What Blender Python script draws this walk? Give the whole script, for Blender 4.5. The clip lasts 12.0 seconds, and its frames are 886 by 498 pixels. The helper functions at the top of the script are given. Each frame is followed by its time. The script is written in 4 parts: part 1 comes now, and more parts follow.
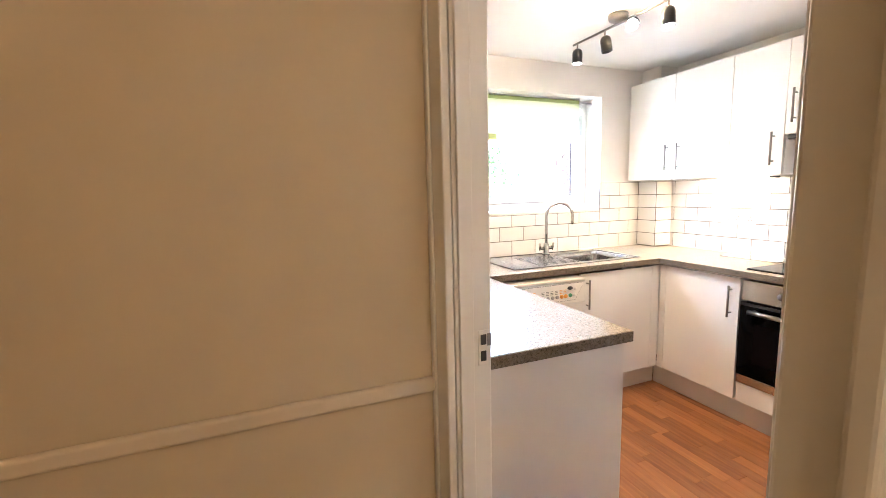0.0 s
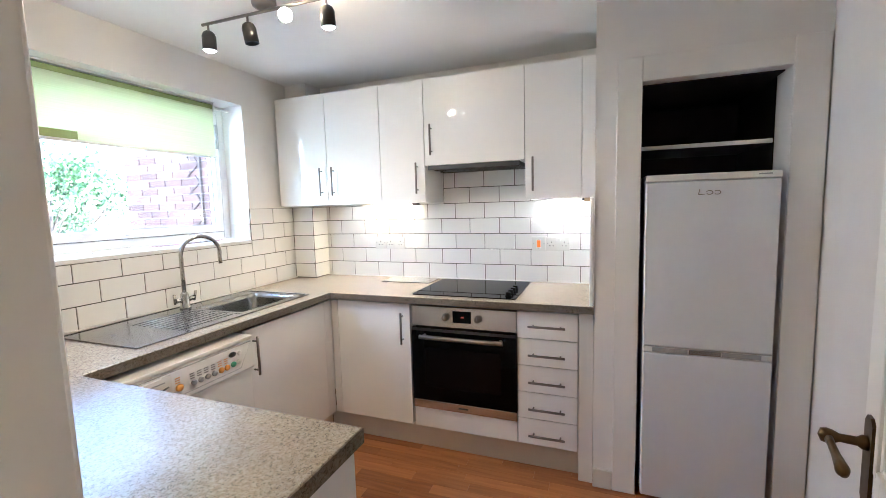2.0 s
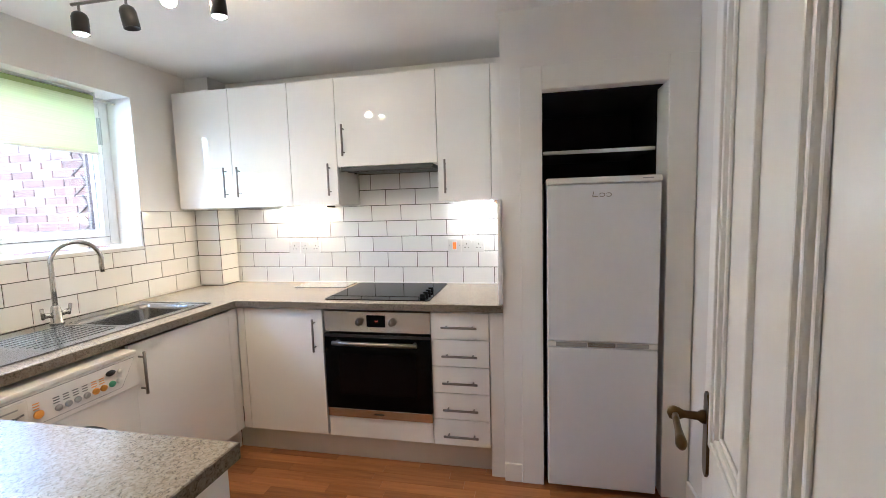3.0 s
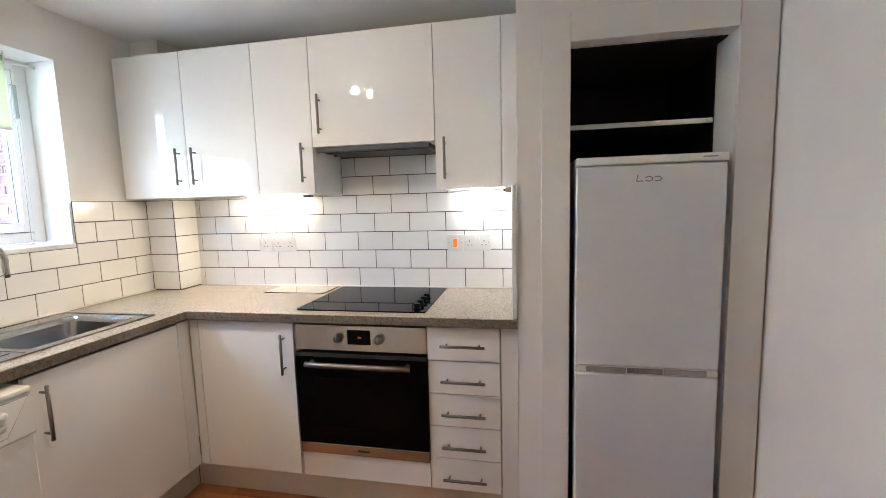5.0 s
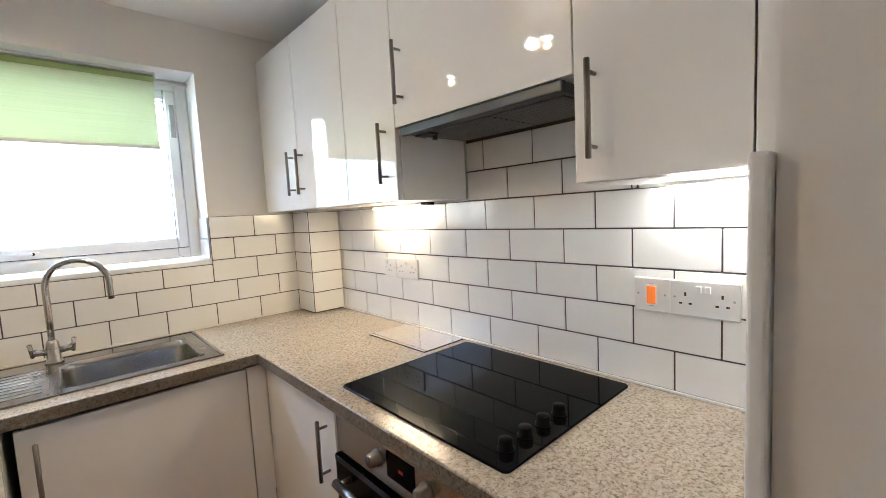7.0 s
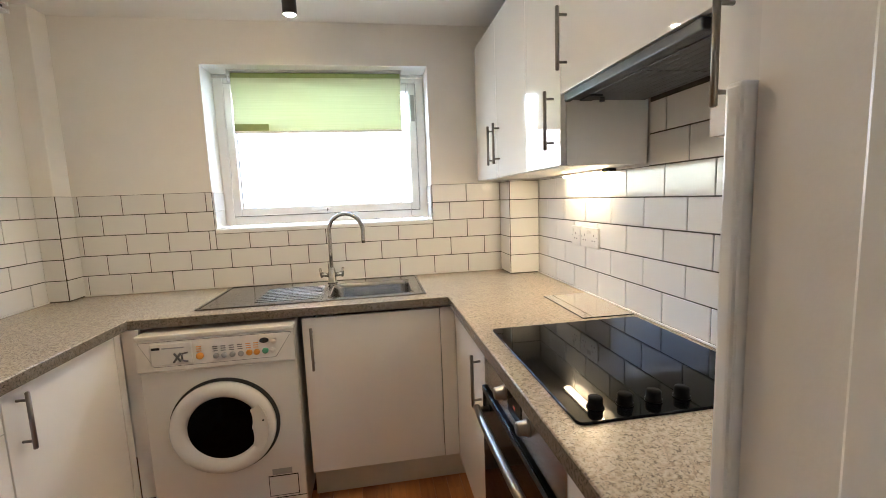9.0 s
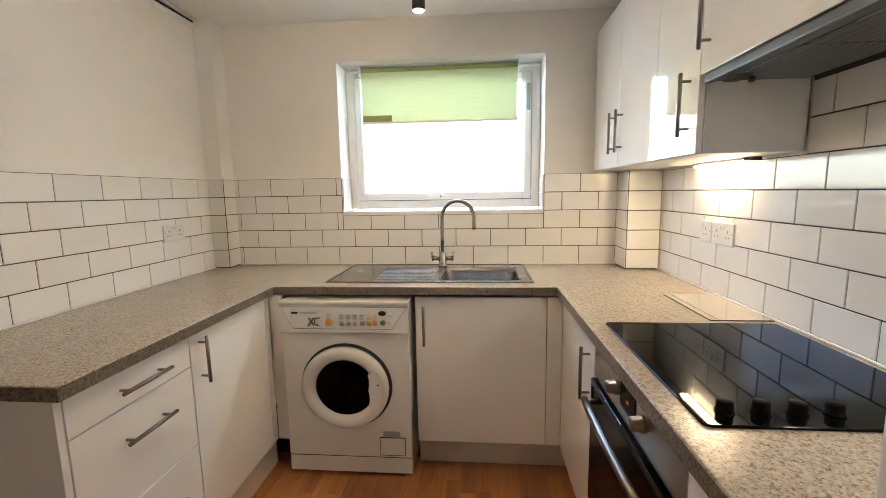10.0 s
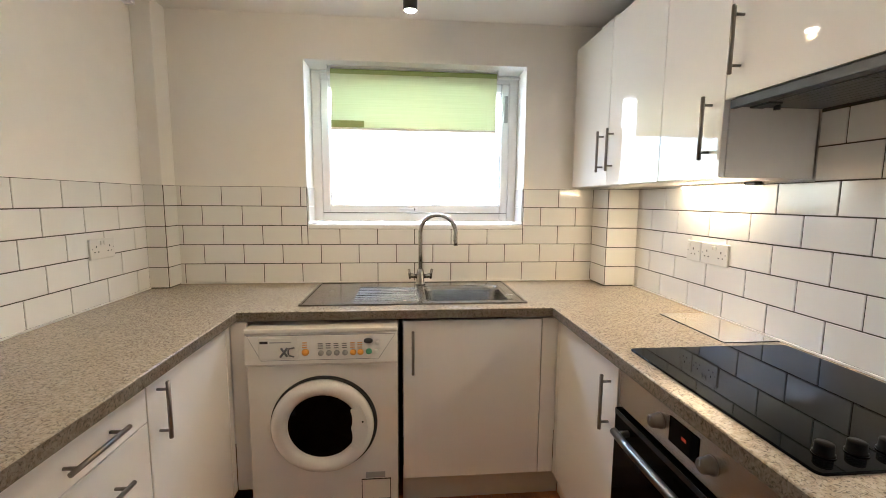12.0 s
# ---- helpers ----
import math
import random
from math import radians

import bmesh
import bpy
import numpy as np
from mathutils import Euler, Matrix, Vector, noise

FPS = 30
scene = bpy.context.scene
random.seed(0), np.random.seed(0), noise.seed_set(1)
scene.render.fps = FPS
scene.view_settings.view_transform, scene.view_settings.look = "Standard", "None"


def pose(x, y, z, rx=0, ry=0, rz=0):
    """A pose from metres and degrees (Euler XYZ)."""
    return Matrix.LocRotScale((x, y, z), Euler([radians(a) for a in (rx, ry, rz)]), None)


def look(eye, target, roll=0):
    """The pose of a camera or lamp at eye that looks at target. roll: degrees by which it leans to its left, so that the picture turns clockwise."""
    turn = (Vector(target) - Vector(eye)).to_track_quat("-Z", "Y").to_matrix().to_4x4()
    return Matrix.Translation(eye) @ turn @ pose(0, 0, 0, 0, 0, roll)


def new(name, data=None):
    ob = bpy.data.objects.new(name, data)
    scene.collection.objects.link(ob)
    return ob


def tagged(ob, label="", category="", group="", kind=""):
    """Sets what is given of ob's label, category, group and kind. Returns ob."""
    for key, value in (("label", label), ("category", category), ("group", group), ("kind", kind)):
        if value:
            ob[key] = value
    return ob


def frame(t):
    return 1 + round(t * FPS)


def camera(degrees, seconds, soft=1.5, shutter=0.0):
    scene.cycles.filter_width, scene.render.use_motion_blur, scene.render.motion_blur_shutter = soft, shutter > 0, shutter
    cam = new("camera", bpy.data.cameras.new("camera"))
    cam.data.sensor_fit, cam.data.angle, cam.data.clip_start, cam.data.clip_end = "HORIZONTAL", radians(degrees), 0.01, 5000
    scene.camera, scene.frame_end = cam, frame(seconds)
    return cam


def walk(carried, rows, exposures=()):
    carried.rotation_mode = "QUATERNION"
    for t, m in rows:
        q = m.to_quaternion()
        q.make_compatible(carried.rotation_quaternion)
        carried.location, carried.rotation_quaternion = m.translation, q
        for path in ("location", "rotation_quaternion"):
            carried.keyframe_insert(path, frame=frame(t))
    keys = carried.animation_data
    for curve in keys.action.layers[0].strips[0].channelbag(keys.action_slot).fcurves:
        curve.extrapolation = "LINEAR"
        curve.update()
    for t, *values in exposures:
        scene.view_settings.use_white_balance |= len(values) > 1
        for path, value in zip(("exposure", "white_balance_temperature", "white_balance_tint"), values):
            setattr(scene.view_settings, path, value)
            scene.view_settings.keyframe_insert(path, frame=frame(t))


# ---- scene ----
cam = camera(93, 12.0, soft=0.5)
EXPOSURE = [(0, 5.17, 5720, 15), (0.5, 4.68, 5150, 12), (1.0, 4.55, 5050, 10), (1.5, 4.42, 5070, 10), (3.2, 4.36, 5290, 10), (5.0, 4.24, 5330, 10), (6.0, 4.12, 5350, 10), (7.0, 3.83, 5500, 10), (9.0, 3.85, 5900, 10), (12, 3.86, 5960, 10)]
PATH = [
    (0, (-0.478, 0.383, 1.373), (0.262, 2.222, 1.109), -1.41),
    (0.5, (-0.373, 0.638, 1.368), (0.805, 2.239, 1.145), -2.59),
    (1, (-0.252, 0.861, 1.408), (1.292, 2.115, 1.197), -1.96),
    (1.5, (-0.203, 0.922, 1.411), (1.551, 1.861, 1.206), -1.57),
    (2, (-0.190, 0.886, 1.405), (1.671, 1.590, 1.202), -1.59),
    (2.5, (-0.172, 0.834, 1.398), (1.745, 1.367, 1.196), -1.56),
    (3, (-0.146, 0.783, 1.388), (1.803, 1.188, 1.198), -1.60),
    (3.2, (-0.129, 0.778, 1.393), (1.825, 1.157, 1.203), -1.60),
    (4.8, (0.187, 0.860, 1.351), (2.149, 1.185, 1.134), -1.61),
    (5, (0.274, 0.887, 1.368), (2.225, 1.270, 1.149), -1.55),
    (5.5, (0.523, 0.916, 1.357), (2.427, 1.490, 1.142), -1.83),
    (6, (0.824, 0.907, 1.354), (2.619, 1.765, 1.148), -2.22),
    (6.5, (1.113, 0.883, 1.355), (2.730, 2.047, 1.174), -2.98),
    (7, (1.391, 0.833, 1.386), (2.735, 2.304, 1.213), -2.95),
    (7.2, (1.456, 0.796, 1.384), (2.660, 2.384, 1.214), -2.85),
    (8.8, (1.588, 0.620, 1.358), (1.981, 2.568, 1.134), -2.34),
    (9, (1.590, 0.607, 1.342), (1.898, 2.569, 1.103), -2.24),
    (9.5, (1.580, 0.579, 1.330), (1.669, 2.559, 1.060), -2.12),
    (10, (1.545, 0.568, 1.332), (1.376, 2.542, 1.062), -0.97),
    (10.5, (1.509, 0.564, 1.341), (1.281, 2.534, 1.085), -1.05),
    (11, (1.444, 0.579, 1.343), (1.340, 2.562, 1.103), -0.30),
    (11.5, (1.364, 0.625, 1.349), (1.394, 2.611, 1.116), 0.19),
    (12, (1.264, 0.712, 1.359), (1.442, 2.691, 1.127), 0.43),
]
walk(cam, [(t, look(eye, target, roll)) for t, eye, target, roll in PATH], EXPOSURE)

# ---- light ----
world = bpy.data.worlds.new("sky")
scene.world = world
world.use_nodes = True
wn = world.node_tree.nodes
sky = wn.new("ShaderNodeTexSky")
sky.sky_type = "NISHITA"
sky.sun_disc = False
sky.sun_elevation, sky.sun_rotation = radians(50), radians(128)
world.node_tree.links.new(sky.outputs["Color"], wn["Background"].inputs["Color"])
wn["Background"].inputs["Strength"].default_value = 0.15

sun = new("sun", bpy.data.lights.new("sun", "SUN"))
sun.data.energy, sun.data.angle, sun.data.color = 5.0, radians(0.5), (1.0, 0.95, 0.86)
sun.matrix_world = look((0, 0, 8), (-5.3, 4.1, 0))


def lamp(name, kind, power, color, m, size=0.05, size_y=None, spot=None, blend=0.6):
    d = bpy.data.lights.new(name, kind)
    d.energy, d.color = power, color
    if kind == "AREA":
        d.shape, d.size, d.size_y = "RECTANGLE", size, size_y or size
    else:
        d.shadow_soft_size = size
    if spot:
        d.spot_size, d.spot_blend = radians(spot), blend
    ob = new(name, d)
    ob.matrix_world = m
    return ob


SPOT_W = 0.70
lamp("hall_lamp", "POINT", 0.54, (1.0, 0.72, 0.42), Matrix.Translation((-0.34, -0.55, 2.15)), 0.08)


# lamp added for sky daylight, in the head of the window behind the blind
lamp("window_daylight_fill", "AREA", 0.9, (0.78, 0.90, 1.0), look((1.33, 3.29, 1.925), (1.33, 2.29, 1.50)), 1.08, 0.26)


# ---- materials ----
def nodes_of(name):
    m = bpy.data.materials.new(name)
    m.use_nodes = True
    nt = m.node_tree
    return m, nt, nt.nodes["Principled BSDF"]


def rgba(c):
    return (c[0], c[1], c[2], 1.0)


def material(name, color, rough=0.5, metal=0.0, grain=0.0, scale=20.0, bump=0.0, bump_scale=80.0, stretch=(1, 1, 1), vary=0.0, coat=0.0, spec=0.5, rough_vary=0.0):
    """A surface with colour drift at two scales, fine relief and optional change from piece to piece."""
    m, nt, p = nodes_of(name)
    N, L = nt.nodes, nt.links
    p.inputs["Roughness"].default_value = rough
    p.inputs["Metallic"].default_value = metal
    p.inputs["Coat Weight"].default_value = coat
    p.inputs["Coat Roughness"].default_value = 0.04
    p.inputs["Specular IOR Level"].default_value = spec
    tc = N.new("ShaderNodeTexCoord")
    mp = N.new("ShaderNodeMapping")
    mp.inputs["Scale"].default_value = stretch
    L.new(tc.outputs["Object"], mp.inputs["Vector"])
    n1 = N.new("ShaderNodeTexNoise")
    n1.inputs["Scale"].default_value, n1.inputs["Detail"].default_value = scale, 6
    n2 = N.new("ShaderNodeTexNoise")
    n2.inputs["Scale"].default_value, n2.inputs["Detail"].default_value = scale * 0.12, 3
    for n in (n1, n2):
        L.new(mp.outputs["Vector"], n.inputs["Vector"])
    add = N.new("ShaderNodeMath")
    add.operation = "ADD"
    L.new(n1.outputs["Fac"], add.inputs[0])
    L.new(n2.outputs["Fac"], add.inputs[1])
    ramp = N.new("ShaderNodeMapRange")
    ramp.inputs["From Min"].default_value, ramp.inputs["From Max"].default_value = 0.6, 1.4
    ramp.inputs["To Min"].default_value, ramp.inputs["To Max"].default_value = 1 - grain, 1 + grain
    L.new(add.outputs[0], ramp.inputs["Value"])
    last = ramp.outputs["Result"]
    if vary:
        oi = N.new("ShaderNodeObjectInfo")
        vr = N.new("ShaderNodeMapRange")
        vr.inputs["To Min"].default_value, vr.inputs["To Max"].default_value = 1 - vary, 1 + vary
        L.new(oi.outputs["Random"], vr.inputs["Value"])
        mul = N.new("ShaderNodeMath")
        mul.operation = "MULTIPLY"
        L.new(last, mul.inputs[0])
        L.new(vr.outputs["Result"], mul.inputs[1])
        last = mul.outputs[0]
    sc = N.new("ShaderNodeVectorMath")
    sc.operation = "SCALE"
    sc.inputs[0].default_value = color
    L.new(last, sc.inputs["Scale"])
    L.new(sc.outputs["Vector"], p.inputs["Base Color"])
    if rough_vary:
        rr = N.new("ShaderNodeMapRange")
        rr.inputs["From Min"].default_value, rr.inputs["From Max"].default_value = 0.3, 0.7
        rr.inputs["To Min"].default_value, rr.inputs["To Max"].default_value = max(0.02, rough - rough_vary), rough + rough_vary
        L.new(n2.outputs["Fac"], rr.inputs["Value"])
        L.new(rr.outputs["Result"], p.inputs["Roughness"])
    if bump:
        nb = N.new("ShaderNodeTexNoise")
        nb.inputs["Scale"].default_value, nb.inputs["Detail"].default_value = bump_scale, 5
        L.new(mp.outputs["Vector"], nb.inputs["Vector"])
        bp = N.new("ShaderNodeBump")
        bp.inputs["Strength"].default_value, bp.inputs["Distance"].default_value = bump, 0.002
        L.new(nb.outputs["Fac"], bp.inputs["Height"])
        L.new(bp.outputs["Normal"], p.inputs["Normal"])
    return m


def emitter(name, color, strength):
    m, nt, p = nodes_of(name)
    p.inputs["Base Color"].default_value = rgba(color)
    p.inputs["Emission Color"].default_value = rgba(color)
    p.inputs["Emission Strength"].default_value = strength
    return m


def glass(name, tint=(1, 1, 1), rough=0.0):
    m, nt, p = nodes_of(name)
    p.inputs["Base Color"].default_value = rgba(tint)
    p.inputs["Roughness"].default_value = rough
    p.inputs["Transmission Weight"].default_value = 1.0
    p.inputs["IOR"].default_value = 1.45
    return m


def laminate_stone(name, tone=1.0):
    """Pale grey-beige laminate with short curled dark flecks."""
    m, nt, p = nodes_of(name)
    N, L = nt.nodes, nt.links
    tc = N.new("ShaderNodeTexCoord")

    def noise_at(scale, detail, distortion=0.0, shift=0.0):
        mp = N.new("ShaderNodeMapping")
        mp.inputs["Location"].default_value = (shift, shift * 0.7, 0)
        L.new(tc.outputs["Object"], mp.inputs["Vector"])
        n = N.new("ShaderNodeTexNoise")
        n.inputs["Scale"].default_value, n.inputs["Detail"].default_value, n.inputs["Distortion"].default_value = scale, detail, distortion
        L.new(mp.outputs["Vector"], n.inputs["Vector"])
        return n.outputs["Fac"]

    def remap(value, a, b, c, d):
        r = N.new("ShaderNodeMapRange")
        r.inputs["From Min"].default_value, r.inputs["From Max"].default_value = a, b
        r.inputs["To Min"].default_value, r.inputs["To Max"].default_value = c, d
        L.new(value, r.inputs["Value"])
        return r.outputs["Result"]

    def maths(op, a, b):
        q = N.new("ShaderNodeMath")
        q.operation = op
        for k, v in enumerate((a, b)):
            if isinstance(v, float):
                q.inputs[k].default_value = v
            else:
                L.new(v, q.inputs[k])
        return q.outputs[0]

    def strokes(scale, shift, thin, keep):
        """Thin lines where a noise crosses its middle, broken up by a second noise."""
        line = maths("ABSOLUTE", maths("SUBTRACT", noise_at(scale, 1.0, 0.4, shift), 0.5), 0.0)
        gate = remap(noise_at(scale * 1.25, 1.0, 0.0, shift + 3.1), keep, keep + 0.05, 0.0, 1.0)
        return maths("MULTIPLY", remap(line, thin * 0.5, thin, 1.0, 0.0), gate)

    dark = maths("MAXIMUM", strokes(100.0, 0.0, 0.040, 0.525), strokes(130.0, 7.3, 0.042, 0.55))
    mid = noise_at(120.0, 2.0, 0.6, 1.7)
    r1 = N.new("ShaderNodeValToRGB")
    e = r1.color_ramp.elements
    e[0].position, e[0].color = 0.34, (0.42, 0.34, 0.245, 1)
    e[1].position, e[1].color = 0.68, (0.70, 0.605, 0.475, 1)
    k = e.new(0.46)
    k.color = (0.56, 0.47, 0.355, 1)
    L.new(mid, r1.inputs["Fac"])
    mix = N.new("ShaderNodeMix")
    mix.data_type = "RGBA"
    L.new(maths("MULTIPLY", dark, 0.62), mix.inputs["Factor"])
    L.new(r1.outputs["Color"], mix.inputs[6])
    mix.inputs[7].default_value = (0.045, 0.037, 0.030, 1)
    drift = remap(noise_at(14.0, 4.0), 0.0, 1.0, 0.88 * tone, 1.12 * tone)
    sc = N.new("ShaderNodeVectorMath")
    sc.operation = "SCALE"
    L.new(mix.outputs[2], sc.inputs[0])
    L.new(drift, sc.inputs["Scale"])
    L.new(sc.outputs["Vector"], p.inputs["Base Color"])
    p.inputs["Roughness"].default_value = 0.22
    p.inputs["Specular IOR Level"].default_value = 0.32
    bp = N.new("ShaderNodeBump")
    bp.inputs["Strength"].default_value, bp.inputs["Distance"].default_value = 0.12, 0.001
    L.new(mid, bp.inputs["Height"])
    L.new(bp.outputs["Normal"], p.inputs["Normal"])
    return m


def wood_plank(name, dark, light):
    """Varnished wood strips: long grain and a tone of its own for each strip."""
    m, nt, p = nodes_of(name)
    N, L = nt.nodes, nt.links
    tc = N.new("ShaderNodeTexCoord")
    oi = N.new("ShaderNodeObjectInfo")
    shift = N.new("ShaderNodeVectorMath")
    shift.operation = "ADD"
    comb = N.new("ShaderNodeCombineXYZ")
    mul = N.new("ShaderNodeMath")
    mul.operation = "MULTIPLY"
    mul.inputs[1].default_value = 37.0
    L.new(oi.outputs["Random"], mul.inputs[0])
    L.new(mul.outputs[0], comb.inputs["X"])
    L.new(mul.outputs[0], comb.inputs["Y"])
    L.new(tc.outputs["Object"], shift.inputs[0])
    L.new(comb.outputs["Vector"], shift.inputs[1])
    mp = N.new("ShaderNodeMapping")
    mp.inputs["Scale"].default_value = (30, 2.2, 10)
    L.new(shift.outputs["Vector"], mp.inputs["Vector"])
    n = N.new("ShaderNodeTexNoise")
    n.inputs["Scale"].default_value, n.inputs["Detail"].default_value, n.inputs["Distortion"].default_value = 1.6, 7, 0.6
    L.new(mp.outputs["Vector"], n.inputs["Vector"])
    mixf = N.new("ShaderNodeMath")
    mixf.operation = "MULTIPLY_ADD"
    mixf.inputs[1].default_value, mixf.inputs[2].default_value = 0.55, -0.28
    L.new(oi.outputs["Random"], mixf.inputs[0])
    addf = N.new("ShaderNodeMath")
    addf.operation = "ADD"
    addf.use_clamp = True
    L.new(mixf.outputs[0], addf.inputs[0])
    L.new(n.outputs["Fac"], addf.inputs[1])
    mix = N.new("ShaderNodeMix")
    mix.data_type = "RGBA"
    mix.inputs[6].default_value, mix.inputs[7].default_value = rgba(dark), rgba(light)
    L.new(addf.outputs[0], mix.inputs["Factor"])
    L.new(mix.outputs[2], p.inputs["Base Color"])
    p.inputs["Roughness"].default_value = 0.3
    bp = N.new("ShaderNodeBump")
    bp.inputs["Strength"].default_value, bp.inputs["Distance"].default_value = 0.08, 0.001
    L.new(n.outputs["Fac"], bp.inputs["Height"])
    L.new(bp.outputs["Normal"], p.inputs["Normal"])
    return m


M_WALL = material("white_wall_paint", (0.83, 0.81, 0.77), 0.65, grain=0.025, scale=9, bump=0.12, bump_scale=160)
M_HALL = material("cream_wall_paint", (0.65, 0.545, 0.385), 0.7, grain=0.04, scale=6, bump=0.18, bump_scale=120)
M_CEIL = material("ceiling_paint", (0.86, 0.845, 0.81), 0.75, grain=0.02, scale=5, bump=0.1, bump_scale=90)
M_TRIM = material("gloss_trim_paint", (0.83, 0.815, 0.77), 0.28, grain=0.02, scale=14, bump=0.08, bump_scale=60)
M_GLOSS = material("gloss_white_door", (0.85, 0.83, 0.79), 0.045, grain=0.01, scale=3, bump=0.012, bump_scale=7, coat=0.4)
M_CARCASS = material("white_board", (0.76, 0.74, 0.70), 0.45, grain=0.02, scale=12)
M_TILE = material("glazed_white_tile", (0.80, 0.79, 0.765), 0.09, grain=0.015, scale=10, bump=0.06, bump_scale=22, vary=0.025)
M_GROUT = material("grey_grout", (0.075, 0.064, 0.052), 0.9, grain=0.2, scale=60)
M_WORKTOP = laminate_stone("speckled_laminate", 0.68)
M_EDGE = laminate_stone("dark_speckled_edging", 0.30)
M_STEEL = material("brushed_steel", (0.56, 0.54, 0.51), 0.27, metal=1.0, grain=0.05, scale=40, stretch=(1, 25, 25), bump=0.06, bump_scale=40)
M_STEEL_H = material("brushed_steel_bar", (0.25, 0.228, 0.20), 0.28, metal=1.0, grain=0.06, scale=60)
M_SINK = material("sink_steel", (0.33, 0.315, 0.295), 0.22, metal=1.0, grain=0.06, scale=50, bump=0.05, bump_scale=90, rough_vary=0.06)
M_BLACKGLASS = material("black_glass", (0.003, 0.003, 0.0035), 0.03, spec=0.065, grain=0.05)
M_SOCKET = material("socket_plastic", (0.68, 0.67, 0.64), 0.3, grain=0.02)
M_KNOB = material("black_knob_plastic", (0.003, 0.003, 0.003), 0.45, spec=0.06, grain=0.1)
M_OVENGLASS = material("tinted_oven_glass", (0.002, 0.002, 0.002), 0.05, spec=0.08, grain=0.05)
M_BLACK = material("black_plastic", (0.012, 0.012, 0.013), 0.35, grain=0.1)
M_RUBBER_SHADE = material("dark_gasket_and_shade", (0.02, 0.02, 0.02), 0.7, grain=0.1)
M_WHITEPL = material("white_plastic", (0.80, 0.785, 0.75), 0.3, grain=0.015, scale=12)
M_WASHER = material("white_enamel", (0.79, 0.775, 0.73), 0.24, grain=0.015, scale=8)
M_FRIDGE = material("white_fridge_enamel", (0.74, 0.75, 0.765), 0.32, grain=0.02, scale=30, bump=0.05, bump_scale=220)
M_HOOD = material("dark_grey_hood_paint", (0.06, 0.06, 0.06), 0.4, grain=0.08)
M_GREYPL = material("grey_plastic", (0.36, 0.36, 0.36), 0.4, grain=0.04)
M_PRINT = material("grey_print", (0.13, 0.13, 0.135), 0.5, grain=0.05)
M_ORANGE = material("orange_button", (0.75, 0.34, 0.05), 0.35, grain=0.05)
M_GREEN = material("green_button", (0.07, 0.32, 0.18), 0.35, grain=0.05)
M_NEON = emitter("orange_neon", (0.9, 0.22, 0.03), 0.025)
M_UPVC = material("white_upvc", (0.80, 0.80, 0.79), 0.28, grain=0.01, scale=8)
M_GLASS = glass("window_glass")
M_CLEAR = glass("clear_glass_board", (0.99, 1.0, 0.99))
M_BRASS = material("aged_brass", (0.13, 0.085, 0.038), 0.34, metal=1.0, grain=0.3, scale=50)
# near black stands in for the shade deep inside the fridge alcove
M_ALCOVESHADE = material("alcove_shade_black", (0.010, 0.008, 0.007), 0.7, grain=0.3, scale=20)
M_PLINTH = material("plinth_board", (0.65, 0.585, 0.49), 0.4, grain=0.03)
M_DARKGAP = material("gap_shade_and_mark", (0.03, 0.028, 0.026), 0.8, grain=0.2)
M_PLANK = wood_plank("varnished_strip_wood", (0.19, 0.056, 0.017), (0.53, 0.225, 0.075))
M_FLOORBASE = material("floor_joint", (0.10, 0.04, 0.015), 0.7, grain=0.2)
M_CARPET = material("hall_carpet", (0.32, 0.25, 0.18), 0.95, grain=0.2, scale=120, bump=0.6, bump_scale=400)
M_BULB = emitter("lit_bulb", (1.0, 0.90, 0.74), 5.0)
M_STRIP = emitter("lit_strip", (1.0, 0.74, 0.42), 7.0)
M_STRIPWHITE = emitter("lit_strip_white", (1.0, 0.90, 0.76), 6.0)
M_CHROME = material("polished_tap_steel", (0.50, 0.48, 0.45), 0.16, metal=1.0, grain=0.04, scale=60)
M_SHADE = material("black_lamp_metal", (0.012, 0.011, 0.011), 0.32, grain=0.1)
M_BRICK = material("red_brown_brick", (0.155, 0.085, 0.062), 0.9, grain=0.35, scale=30, bump=0.7, bump_scale=90, vary=0.35)
M_MORTAR = material("pale_mortar", (0.34, 0.325, 0.30), 0.95, grain=0.15, scale=80)
M_LEAF = material("leaf_green", (0.06, 0.12, 0.038), 0.5, grain=0.4, scale=9, vary=0.3)
M_BARK = material("bark", (0.10, 0.075, 0.055), 0.9, grain=0.3, bump=0.6)
M_BOUNCE_GROUND = material("pale_bounce_ground", (0.58, 0.56, 0.52), 0.9, grain=0.12, scale=3, bump=0.4)
M_RENDER = material("pale_house_render", (0.72, 0.70, 0.66), 0.85, grain=0.05, scale=3)
M_ROOF = material("roof_tile", (0.20, 0.13, 0.10), 0.85, grain=0.25, scale=8)
M_DARKWIN = material("far_window_glass", (0.42, 0.43, 0.43), 0.3, grain=0.1)
M_TRELLIS = material("trellis_wood", (0.10, 0.075, 0.06), 0.85, grain=0.25, scale=40)


def blind_cloth(name):
    """Pale green woven cloth that lets daylight glow through."""
    m, nt, p = nodes_of(name)
    N, L = nt.nodes, nt.links
    tc = N.new("ShaderNodeTexCoord")
    mp = N.new("ShaderNodeMapping")
    mp.inputs["Scale"].default_value = (2.5, 1, 210)
    L.new(tc.outputs["Object"], mp.inputs["Vector"])
    n = N.new("ShaderNodeTexNoise")
    n.inputs["Scale"].default_value, n.inputs["Detail"].default_value = 1.0, 4
    L.new(mp.outputs["Vector"], n.inputs["Vector"])
    mix = N.new("ShaderNodeMix")
    mix.data_type = "RGBA"
